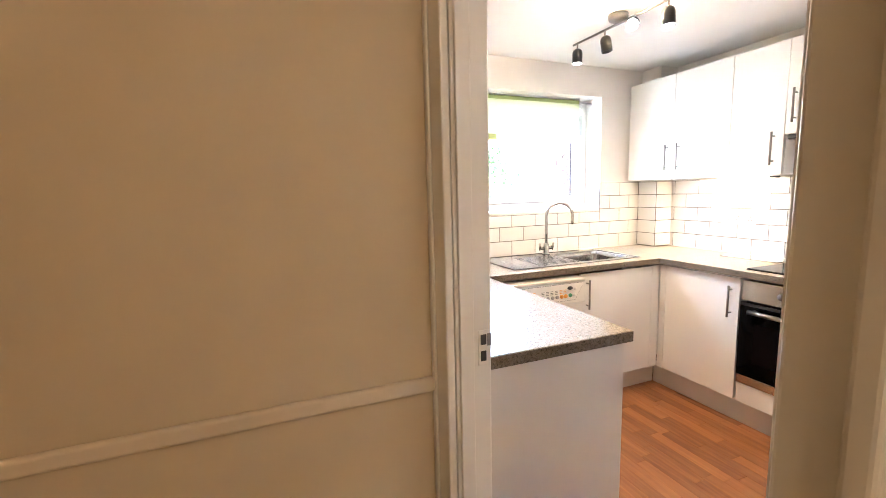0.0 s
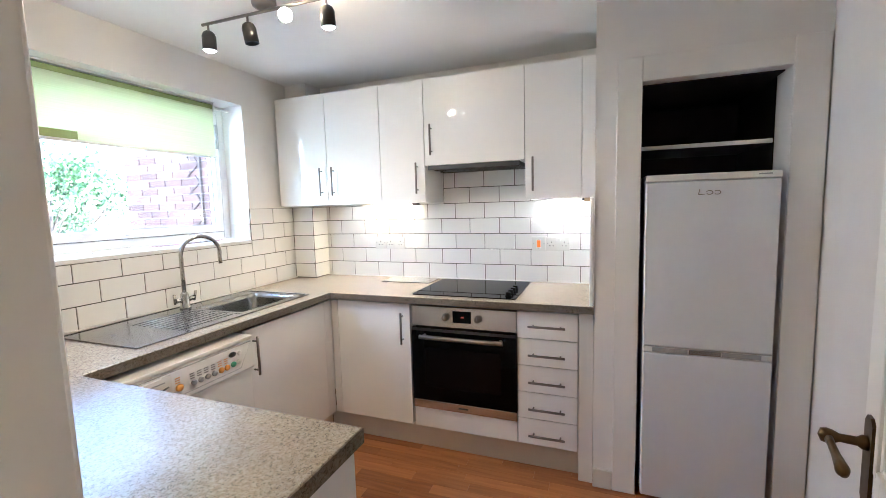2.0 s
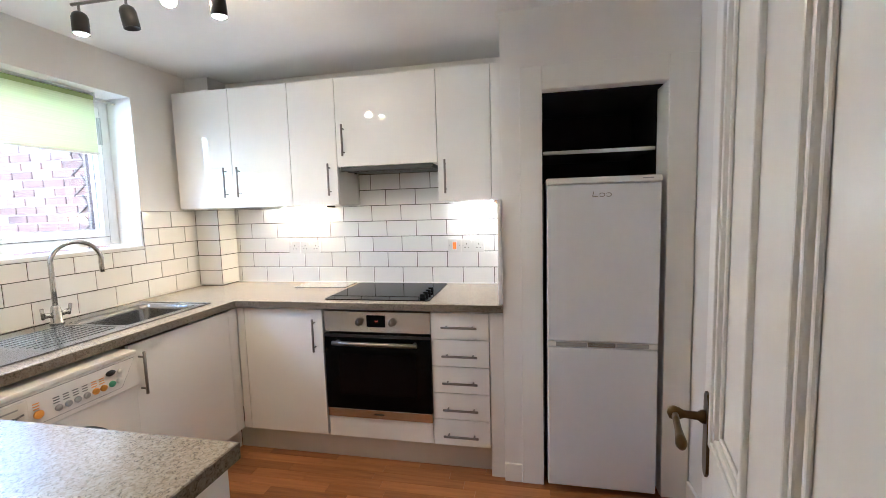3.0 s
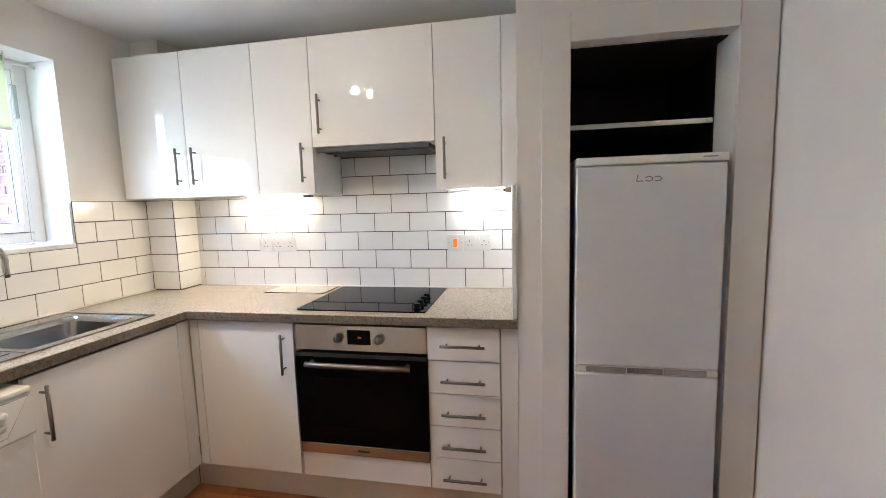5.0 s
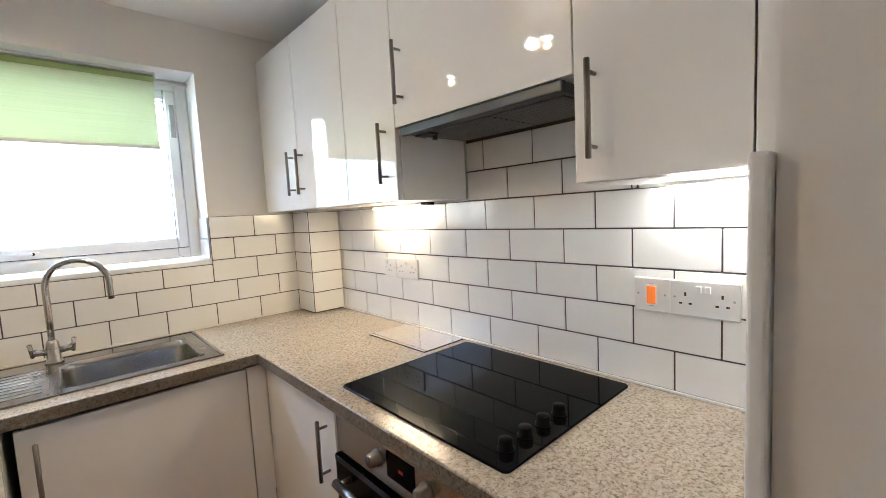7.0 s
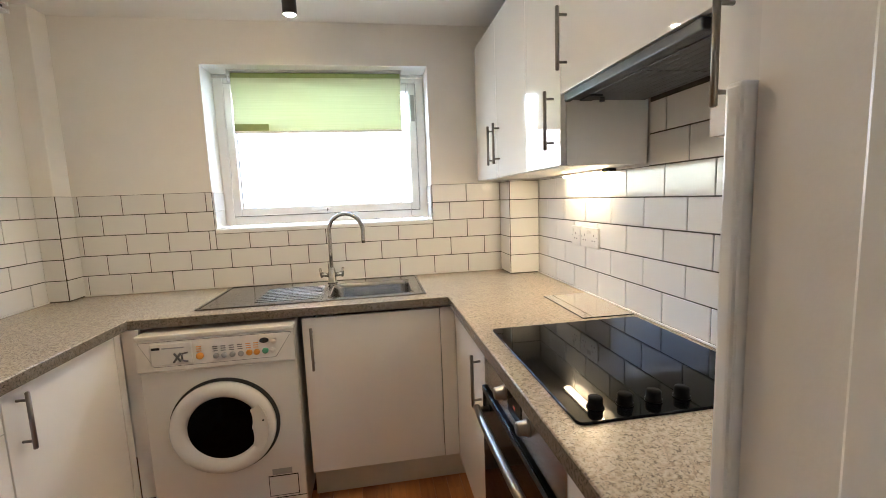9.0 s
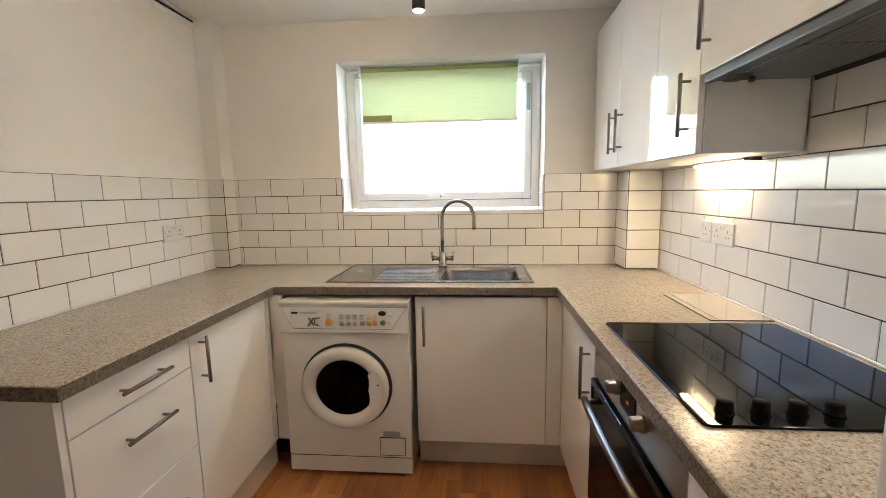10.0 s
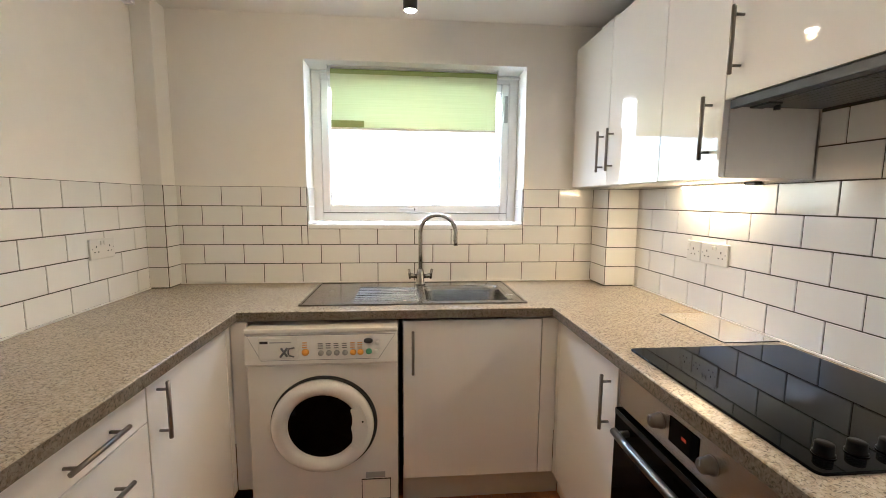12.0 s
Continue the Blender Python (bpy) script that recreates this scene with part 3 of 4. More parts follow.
    f = part(name, box(x0 + 0.0015 - o.x, x1 - 0.0015 - o.x, BY - o.y, BY + 0.018 - o.y, z0 + 0.0015 - o.z, z1 - 0.0015 - o.z, 0.0018), M_GLOSS, u)
    if handle:
        a, b = handle
        y = BY - 0.033
        bar_handle(f, (a[0] - o.x, y - o.y, a[1] - o.z), (b[0] - o.x, y - o.y, b[1] - o.z), (0, -1, 0))


CB = BX1 + 0.021
u = base_unit("base_cabinet", "glossy white base cabinet in the corner beside the oven", CB, XE - 0.01, 1.895, 2.40)
front_e(u, 1.893, 2.374, 0.15, 0.862, "door", ((1.937, 0.632), (1.937, 0.815)))
u = base_unit("drawer_unit", "glossy white unit of five drawers beside the oven", CB, XE - 0.01, 0.988, 1.288)
zs = (0.862, 0.7196, 0.5772, 0.4348, 0.2924, 0.150)
for a, b in zip(zs, zs[1:]):
    zc = b + (a - b) * (0.5 if a > 0.8 else 0.45)
    front_e(u, 0.987, 1.288, b, a, "drawer", ((1.046, zc), (1.228, zc)))
u = base_unit("end_panel", "white filler panel at the end of the hob run", BX1 + 0.002, XE - 0.01, YE + 0.002, 0.984, 0.0)
u = base_unit("sink_cabinet", "glossy white base cabinet under the sink", 1.254, 1.846, BY + 0.021, 2.98, 0.15, 0.74)
front_n(u, 1.252, 1.848, 0.151, 0.858, "door", ((1.294, 0.635), (1.294, 0.822)))
u = thing("corner_post", "white corner post between the two cabinet runs", "filler", (1.86, 2.40, 0.15), "base cabinets")
part("panel", box(-0.010, BX1 + 0.002 - 1.86, BY + 0.002 - 2.40, BY + 0.019 - 2.40, 0, 0.71, 0.0015), M_GLOSS, u)
part("panel", box(BX1 + 0.002 - 1.86, BX1 + 0.019 - 1.86, 2.377 - 2.40, 0.021, 0, 0.71, 0.0015), M_GLOSS, u)
CW = BX0 - 0.021
u = base_unit("drawer_unit", "glossy white unit of three drawers at the end of the run", 0.012, CW, 1.42, 1.856)
for a, b, zc in ((0.862, 0.755, 0.81), (0.755, 0.475, 0.665), (0.475, 0.150, 0.36)):
    front_w(u, 1.42, 1.856, b, a, "drawer", ((1.55, zc), (1.735, zc)))
u = base_unit("base_cabinet", "glossy white base cabinet beside the washing machine", 0.012, CW, 1.858, 2.40)
front_w(u, 1.858, 2.36, 0.15, 0.862, "door", ((1.902, 0.68), (1.902, 0.85)))
front_w(u, 2.362, 2.404, 0.15, 0.862, "filler")
u = thing("side_panel", "white board at the end of the drawer run, by the doorway", "panel", (0.3, 1.41, 0), "base cabinets")
part("board", box(-0.298, BX0 - 0.3, -0.012, 0.007, 0.0, 0.868, 0.001), M_CARCASS, u)
u = thing("side_panel", "white board between the cabinet run and the washing machine", "panel", (0.592, 2.45, 0), "base cabinets")
part("board", box(-0.024, 0.0365, -0.044, -0.025, 0.15, 0.868, 0.001), M_GLOSS, u)

u = thing("plinth", "pale plinth board under the hob run", "plinth", (1.97, 1.6, 0), "plinths")
part("board", box(0, 0.016, YE + 0.003 - 1.6, 2.49 - 1.6, 0.001, 0.148, 0.0015), M_PLINTH, u)
u = thing("plinth", "pale plinth board under the sink cabinet", "plinth", (1.55, 2.49, 0), "plinths")
part("board", box(1.25 - 1.55, 1.969 - 1.55, 0.002, 0.018, 0.001, 0.160, 0.0015), M_PLINTH, u)
u = thing("plinth", "pale plinth board under the drawer run", "plinth", (0.535, 1.9, 0), "plinths")
part("board", box(-0.016, 0, 1.42 - 1.9, 2.44 - 1.9, 0.001, 0.148, 0.0015), M_PLINTH, u)

# ---- worktop: one U of laminate, cut out for the sink bowl ----
SX0, SX1, SY0, SY1 = 1.348, 1.752, 2.528, 2.868
bm = bmesh.new()
xs = [0.002, WX0, SX0, SX1, WX1, XE - 0.001]
ys = [YE + 0.001, 1.390, WY, SY0, SY1, YN - 0.001]


def solid(i, j):
    xa, ya = (xs[i] + xs[i + 1]) / 2, (ys[j] + ys[j + 1]) / 2
    if ya < 1.390:
        return xa > WX1
    if ya < WY:
        return xa < WX0 or xa > WX1
    return not (SX0 < xa < SX1 and SY0 < ya < SY1)


grid = {}


def corner(i, j, z):
    if (i, j, z) not in grid:
        grid[i, j, z] = bm.verts.new((xs[i], ys[j], z))
    return grid[i, j, z]


cells = {(i, j) for i in range(5) for j in range(5) if solid(i, j)}
for i, j in cells:
    for z in (WB, WT):
        bm.faces.new([corner(i, j, z), corner(i + 1, j, z), corner(i + 1, j + 1, z), corner(i, j + 1, z)])
    for (di, dj), ((a, b), (c, d)) in {(-1, 0): ((0, 0), (0, 1)), (1, 0): ((1, 0), (1, 1)), (0, -1): ((0, 0), (1, 0)), (0, 1): ((0, 1), (1, 1))}.items():
        if (i + di, j + dj) not in cells:
            bm.faces.new([corner(i + a, j + b, WB), corner(i + c, j + d, WB), corner(i + c, j + d, WT), corner(i + a, j + b, WT)])
bmesh.ops.recalc_face_normals(bm, faces=bm.faces)
sharp = [e for e in bm.edges if len(e.link_faces) == 2 and abs(e.link_faces[0].normal.dot(e.link_faces[1].normal)) < 0.5 and all(v.co.z > WT - 0.001 for v in e.verts)]
bmesh.ops.bevel(bm, geom=sharp, offset=0.004, segments=3, affect="EDGES", profile=0.5)
top = thing("worktop", "speckled grey laminate worktop running round three walls", "worktop", (0, 0, 0))
part("slab", bm, M_WORKTOP, top)
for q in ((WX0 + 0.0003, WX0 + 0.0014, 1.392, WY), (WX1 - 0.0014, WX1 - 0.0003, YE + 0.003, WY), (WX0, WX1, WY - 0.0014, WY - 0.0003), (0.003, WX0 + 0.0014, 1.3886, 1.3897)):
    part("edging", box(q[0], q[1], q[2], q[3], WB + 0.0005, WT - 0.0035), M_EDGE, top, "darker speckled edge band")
bm = bmesh.new()
add_box(bm, 0.092, 2.318, YN - 0.007, YN - 0.0005, WT + 0.0005, WT + 0.007, 0.002)
add_box(bm, XE - 0.007, XE - 0.0005, YE + 0.003, 2.830, WT + 0.0005, WT + 0.007, 0.002)
add_box(bm, 0.0005, 0.007, 1.386, 2.91, WT + 0.0005, WT + 0.007, 0.002)
setting("sealant", bm, M_WHITEPL, "white sealant bead along the back of the worktop", "trim")
edge_strip = setting("edge_strip", box(AX + 0.06, XE - 0.001, YE + 0.0008, YE + 0.008, WT + 0.001, 1.44, 0.002), M_UPVC, "white plastic strip at the end of the tiles", "trim")
part("corner_bead", box(AX - 0.013, AX + 0.032, YE + 0.0016, YE + 0.021, WT + 0.0012, UZ0 - 0.001, 0.005, 3), M_UPVC, edge_strip)


# ---- sink and tap ----
def sink():
    s = thing("steel_sink", "stainless steel sink with a ribbed drainer, set in the worktop", "sink", (1.30, 2.74, WT))
    x0, x1, y0, y1 = 0.815 - 1.30, 1.798 - 1.30, 2.480 - 2.74, 2.965 - 2.74
    a, b, c, d = SX0 + 0.006 - 1.30, SX1 - 0.006 - 1.30, SY0 + 0.006 - 2.74, SY1 - 0.006 - 2.74
    bm = bmesh.new()
    add_box(bm, x0, a, y0, y1, 0.0005, 0.004, 0.0015)
    add_box(bm, b, x1, y0, y1, 0.0005, 0.004, 0.0015)
    add_box(bm, a, b, y0, c, 0.0005, 0.004)
    add_box(bm, a, b, d, y1, 0.0005, 0.004)
    part("top", bm, M_SINK, s)
    rim = bmesh.new()
    add_box(rim, x0, x1, y0, y0 + 0.010, 0.004, 0.007, 0.0014)
    add_box(rim, x0, x1, y1 - 0.010, y1, 0.004, 0.007, 0.0014)
    add_box(rim, x0, x0 + 0.010, y0 + 0.01, y1 - 0.01, 0.004, 0.007, 0.0014)
    add_box(rim, x1 - 0.010, x1, y0 + 0.01, y1 - 0.01, 0.004, 0.007, 0.0014)
    part("rim", rim, M_SINK, s)
    # bowl with rounded corners and floor
    bm = bmesh.new()
    rings = []
    for inset, z, rr in ((-0.004, 0.0045, 0.050), (0.004, 0.002, 0.050), (0.008, -0.02, 0.050), (0.014, -0.12, 0.050), (0.022, -0.140, 0.045), (0.045, -0.150, 0.030)):
        ring = []
        for cx, cy, a0 in ((b - inset - rr, d - inset - rr, 0), (a + inset + rr, d - inset - rr, 90), (a + inset + rr, c + inset + rr, 180), (b - inset - rr, c + inset + rr, 270)):
            for k in range(7):
                an = radians(a0 + 15 * k)
                ring.append(bm.verts.new((cx + rr * math.cos(an), cy + rr * math.sin(an), z)))
        rings.append(ring)
    for p, q in zip(rings, rings[1:]):
        for k in range(len(p)):
            f = bm.faces.new((p[k], p[(k + 1) % len(p)], q[(k + 1) % len(p)], q[k]))
            f.smooth = True
    bm.faces.new(rings[-1])
    part("bowl", bm, M_SINK, s, "deep rounded steel bowl")
    part("waste", lathe([(0.042, -0.149), (0.040, -0.146), (0.030, -0.147), (0.012, -0.1475)], Matrix.Translation(((a + b) / 2, (c + d) / 2, 0)), 28), M_STEEL, s)
    for k in range(9):
        y = y0 + 0.07 + k * 0.036
        part("rib", box(x0 + 0.22, a - 0.04, y, y + 0.007, 0.004, 0.0062, 0.0010), M_SINK, s)
    part("shadow_gap", box(a - 0.028, a - 0.024, y0 + 0.03, y1 - 0.09, 0.0042, 0.0052), M_SINK, s)


sink()


def mixer_tap():
    t = thing("mixer_tap", "brushed steel swan neck mixer tap with two levers", "tap", (1.342, 2.905, WT + 0.0045))
    part("base", lathe([(0.027, 0), (0.027, 0.006), (0.022, 0.010), (0.021, 0.055), (0.018, 0.075), (0.0125, 0.085)], Matrix(), 28), M_CHROME, t)
    pts = [(0, 0, 0.08), (0, 0, 0.16), (0, 0, 0.235), (0, 0, 0.275)]
    R = 0.092
    for k in range(1, 15):
        a = math.pi - k * math.pi * 1.06 / 14
        pts.append((R * 0.97 * (1 + math.cos(a)), -R * 0.35 * (1 + math.cos(a)), 0.275 + R * math.sin(a)))
    x, y, z = pts[-1]
    pts += [(x + 0.001, y, z - 0.03), (x + 0.002, y, z - 0.045)]
    part("spout", add_tube(bmesh.new(), pts, 0.0105, 16), M_CHROME, t)
    for s in (-1, 1):
        bm = rod((0.018 * s, 0, 0.042), (0.052 * s, 0, 0.048), 0.011, 16, 0.013)
        v = part("valve", bm, M_CHROME, t)
        bm = rod((0.054 * s, 0, 0.030), (0.060 * s, -0.006, 0.082), 0.006, 12, 0.0075, bevel=0.002)
        part("lever", bm, M_CHROME, v)


mixer_tap()


# ---- hob, oven, glass board ----
def hob():
    h = thing("electric_hob", "black glass electric hob with four knobs, set in the worktop", "hob", (2.195, 1.594, WT))
    bm = bmesh.new()
    r, ring = 0.014, []
    for cx, cy, a0 in ((0.254 - r, 0.296 - r, 0), (r - 0.254, 0.296 - r, 90), (r - 0.254, r - 0.296, 180), (0.254 - r, r - 0.296, 270)):
        ring += [(cx, cy, radians(a0 + 18 * k)) for k in range(6)]
    loops = [[bm.verts.new((cx + q * math.cos(a), cy + q * math.sin(a), z)) for cx, cy, a in ring] for z, q in ((0.0008, r), (0.0045, r), (0.006, r - 0.0015))]
    for lo, hi in zip(loops, loops[1:]):
        for k in range(len(ring)):
            bm.faces.new((lo[k], lo[(k + 1) % len(ring)], hi[(k + 1) % len(ring)], hi[k]))
    bm.faces.new(loops[-1])
    bm.faces.new(loops[0][::-1])
    part("glass", bm, M_BLACKGLASS, h)
    for k in range(4):
        kx, ky = -0.193 + k * 0.064, -0.246
        part("knob", lathe([(0.0175, 0.0062), (0.0175, 0.009), (0.0150, 0.0105), (0.0145, 0.026), (0.0135, 0.0275), (0.001, 0.0275)], Matrix.Translation((kx, ky, 0)), 30), M_KNOB, h)


hob()


def oven():
    o = thing("built_in_oven", "built-in oven with steel fascia and black glass door", "oven", (BX1, 1.585, 0.266))
    w = 0.296
    part("body", box(0.024, 0.50, -w + 0.012, w - 0.012, 0.004, 0.59), M_BLACK, o)
    part("fascia", box(-0.002, 0.022, -w, w, 0.478, 0.590, 0.002), M_STEEL, o, "brushed steel control panel")
    door = part("door", box(-0.012, 0.020, -w, w, 0.052, 0.470, 0.003), M_OVENGLASS, o, "black glass oven door")
    part("inner_window", box(-0.0128, -0.0122, -0.215, 0.215, 0.135, 0.36, 0.0), material("oven_window", (0.004, 0.003, 0.003), 0.06, grain=0.1, spec=0.08), door)
    part("top_trim", box(-0.0135, -0.0122, -w + 0.002, w - 0.002, 0.452, 0.468, 0.0004), M_BLACK, door)
    part("bottom_trim", box(-0.008, 0.020, -w, w, 0.001, 0.050, 0.002), M_STEEL, o, "brushed steel bottom rail")
    hb = bmesh.new()
    add_tube(hb, [(-0.048, -0.232, 0.428), (-0.052, -0.15, 0.428), (-0.053, 0, 0.428), (-0.052, 0.15, 0.428), (-0.048, 0.232, 0.428)], 0.0115, 14)
    hd = part("handle", hb, M_STEEL_H, door, "steel bar handle")
    for s in (-1, 1):
        part("post", rod((-0.048, 0.215 * s, 0.428), (-0.0125, 0.215 * s, 0.428), 0.009, 12), M_STEEL_H, hd)
    disp = part("display", box(-0.0042, -0.0022, -0.052, 0.052, 0.508, 0.572, 0.001), M_BLACKGLASS, o, "small black clock display")
    part("digit", box(-0.0048, -0.0043, -0.012, 0.004, 0.536, 0.544), material("red_digit", (0.55, 0.06, 0.03), 0.4), disp)
    for s in (-1, 1):
        k = part("knob", lathe([(0.021, 0.0), (0.021, 0.004), (0.018, 0.007), (0.0165, 0.024), (0.014, 0.027), (0.001, 0.027)], Matrix.Translation((-0.002, 0.092 * s, 0.536)) @ pose(0, 0, 0, 0, -90, 0), 26), M_STEEL_H, o)
        part("pointer", box(-0.031, -0.0285, 0.092 * s - 0.0015, 0.092 * s + 0.0015, 0.536, 0.550), M_GREYPL, k)
    part("maker_mark", box(-0.0094, -0.0082, -0.028, 0.028, 0.022, 0.030), M_DARKGAP, o)
    part("lower_panel", box(0.002, 0.020, -w + 0.001, w - 0.001, -0.116, -0.004, 0.0015), M_GLOSS, o, "glossy white panel below the oven")


oven()
g = thing("glass_board", "clear glass worktop saver lying against the tiles", "chopping board", (2.372, 2.095, WT))
part("glass_sheet", box(-0.097, 0.096, -0.172, 0.172, 0.0006, 0.005, 0.0012), M_CLEAR, g).visible_shadow = False


# ---- washing machine ----
def washing_machine():
    wm = thing("washing_machine", "white front-loading washing machine under the worktop", "washing machine", (0.934, 2.368, 0.0))
    w = 0.288
    part("body", box(-w, w, 0.012, 0.52, 0.012, 0.858, 0.006), M_WASHER, wm)
    part("front_panel", box(-w, w, 0.0, 0.0118, 0.098, 0.712, 0.004), M_WASHER, wm)
    part("panel_gap", box(-w + 0.002, w - 0.002, 0.004, 0.0117, 0.0935, 0.0985), M_RUBBER_SHADE, wm)
    part("panel_gap", box(-w + 0.002, w - 0.002, 0.004, 0.0117, 0.7115, 0.7145), M_RUBBER_SHADE, wm)
    part("lid_gap", box(-w + 0.002, w - 0.002, 0.0, 0.0117, 0.8462, 0.8482), M_RUBBER_SHADE, wm)
    part("kick_panel", box(-w, w, 0.002, 0.0118, 0.014, 0.094, 0.004), M_WASHER, wm)
    # fascia leans back at the top
    bm = bmesh.new()
    prof = [(-0.014, 0.722), (-0.010, 0.714), (0.0118, 0.714), (0.0118, 0.846), (-0.002, 0.846), (-0.008, 0.838)]
    L = [bm.verts.new((-w, y, z)) for y, z in prof]
    R = [bm.verts.new((w, y, z)) for y, z in prof]
    for k in range(len(prof)):
        bm.faces.new((L[k], L[(k + 1) % 6], R[(k + 1) % 6], R[k]))
    bm.faces.new(L[::-1])
    bm.faces.new(R)
    fas = part("fascia", bm, M_WASHER, wm, "white control panel with round buttons")
    part("lid", box(-w - 0.002, w + 0.002, -0.012, 0.52, 0.848, 0.866, 0.005), M_WASHER, wm)

    def face(z):
        return -0.014 + (z - 0.722) * 0.0517

    def sheet(pts, lift):
        b2 = bmesh.new()
        front = [b2.verts.new((px, face(pz) - lift, pz)) for px, pz in pts]
        back = [b2.verts.new((px, face(pz) + 0.001, pz)) for px, pz in pts]
        b2.faces.new(front)
        b2.faces.new(back[::-1])
        for k in range(len(pts)):
            b2.faces.new((front[k], back[k], back[(k + 1) % len(pts)], front[(k + 1) % len(pts)]))
        return b2

    part("panel_line", sheet([(-w + 0.008, 0.8385), (w - 0.008, 0.8385), (w - 0.072, 0.7365), (-w + 0.060, 0.7365)], 0.0006), M_RUBBER_SHADE, fas)
    part("panel", sheet([(-w + 0.0095, 0.8375), (w - 0.0095, 0.8375), (w - 0.073, 0.738), (-w + 0.061, 0.738)], 0.0012), M_WHITEPL, fas)
    part("drawer_front", box(-w + 0.052, -0.088, -0.0175, -0.0105, 0.742, 0.832, 0.003), M_WASHER, fas, "detergent drawer front")
    part("drawer_label", box(-w + 0.058, -w + 0.088, -0.0185, -0.0176, 0.808, 0.818), M_BLACK, fas)
    part("drawer_text", box(-w + 0.095, -0.115, -0.0183, -0.0176, 0.810, 0.815), M_GREYPL, fas)
    for a, b, c, d, r in ((-0.156, 0.752, -0.128, 0.790, 0.0045), (-0.152, 0.790, -0.130, 0.754, 0.0045), (-0.124, 0.786, -0.102, 0.790, 0.0035), (-0.124, 0.758, -0.104, 0.753, 0.0035), (-0.125, 0.762, -0.125, 0.783, 0.0035)):
        part("logo_bar", rod((a, -0.0172, b), (c, -0.0172, d), r, 6), M_PRINT, fas)
    y = -0.0132
    cols = ((-0.062, 0.014, M_ORANGE, 0.770), (-0.004, 0.011, M_GREYPL, 0.765), (0.026, 0.011, M_GREYPL, 0.765), (0.056, 0.011, M_GREYPL, 0.765), (0.087, 0.011, M_GREYPL, 0.765), (0.118, 0.012, M_ORANGE, 0.766), (0.146, 0.012, M_ORANGE, 0.766), (0.178, 0.012, M_GREEN, 0.768), (0.206, 0.010, M_WHITEPL, 0.770), (0.212, 0.010, M_WHITEPL, 0.806))
    for x, r, mt, z in cols:
        part("button", lathe([(r, 0), (r, 0.006), (r - 0.003, 0.009), (0.001, 0.009)], Matrix.Translation((x, y, z)) @ pose(0, 0, 0, 90, 0, 0), 18), mt, fas)
        if mt is M_GREYPL or mt is M_ORANGE:
            for k in range(3):
                part("printed_bar", box(x - 0.012, x + 0.006, y - 0.0004, y + 0.0042, z + 0.018 + k * 0.009, z + 0.021 + k * 0.009), M_PRINT if mt is M_GREYPL else M_ORANGE, fas)
    part("display", lathe([(0.013, 0), (0.013, 0.004), (0.001, 0.004)], Matrix.Translation((0.176, y, 0.812)) @ pose(0, 0, 0, 90, 0, 0) @ Matrix.Diagonal((1.35, 0.85, 1, 1)), 24), M_BLACK, fas)
    # porthole
    cx, cz = -0.005, 0.452
    turn = Matrix.Translation((cx, 0, cz)) @ pose(0, 0, 0, 90, 0, 0)
    part("gasket", lathe([(0.207, -0.002), (0.207, 0.004), (0.196, 0.005)], Matrix.Translation((0.005, 0, 0.005)) @ turn, 64), M_RUBBER_SHADE, wm)
    door = part("door_ring", lathe([(0.199, 0.002), (0.198, 0.020), (0.188, 0.034), (0.172, 0.040), (0.155, 0.038), (0.142, 0.030), (0.136, 0.018), (0.134, 0.004)], turn, 64), M_WASHER, wm, "round white door ring")
    part("door_glass", lathe([(0.1345, 0.012), (0.120, 0.010), (0.085, -0.0002), (0.04, -0.008), (0.001, -0.010)], turn, 56), M_OVENGLASS, door, "dark bulging door glass")
    bm = bmesh.new()
    hv = []
    for k in range(11):
        a = radians(-34 + 6.8 * k)
        rin = 0.112 + 0.022 * abs(k - 5) / 5
        hv.append((cx + 0.176 * math.cos(a), cz + 0.176 * math.sin(a), cx + rin * math.cos(a), cz + rin * math.sin(a)))
    for y0, y1 in ((-0.044, -0.030),):
        front = [(bm.verts.new((p[0], y0, p[1])), bm.verts.new((p[2], y0 + 0.006, p[3]))) for p in hv]
        back = [(bm.verts.new((p[0], y1, p[1])), bm.verts.new((p[2], y1 + 0.006, p[3]))) for p in hv]
        for k in range(10):
            bm.faces.new((front[k][0], front[k][1], front[k + 1][1], front[k + 1][0]))
            bm.faces.new((back[k][0], back[k + 1][0], back[k + 1][1], back[k][1]))
            bm.faces.new((front[k][1], back[k][1], back[k + 1][1], front[k + 1][1]))
            bm.faces.new((front[k][0], front[k + 1][0], back[k + 1][0], back[k][0]))
        for k in (0, 10):
            bm.faces.new((front[k][0], back[k][0], back[k][1], front[k][1]))
    bmesh.ops.bevel(bm, geom=[e for e in bm.edges if e.is_boundary is False and e.calc_face_angle(0) > 0.8], offset=0.004, segments=2, affect="EDGES")
    part("door_grip", bm, M_WASHER, door)
    part("grip_dot", rod((cx + 0.158, -0.0452, cz + 0.03), (cx + 0.158, -0.042, cz + 0.03), 0.004, 12), M_BLACK, door)
    part("flap_gap", box(0.141, 0.259, -0.0008, 0.0004, 0.108, 0.202), M_RUBBER_SHADE, wm)
    part("filter_flap", box(0.144, 0.256, -0.003, -0.0009, 0.112, 0.198, 0.0015), M_WASHER, wm, "small square filter flap")
    part("rating_label", box(0.158, 0.236, -0.0012, 0.0001, 0.206, 0.232), M_GREYPL, wm)
    for x in (-0.24, 0.24):
        part("foot", rod((x, 0.05, 0.0), (x, 0.05, 0.014), 0.02, 14), M_BLACK, wm)

    wm.scale = (1.03, 1, 0.985)


washing_machine()
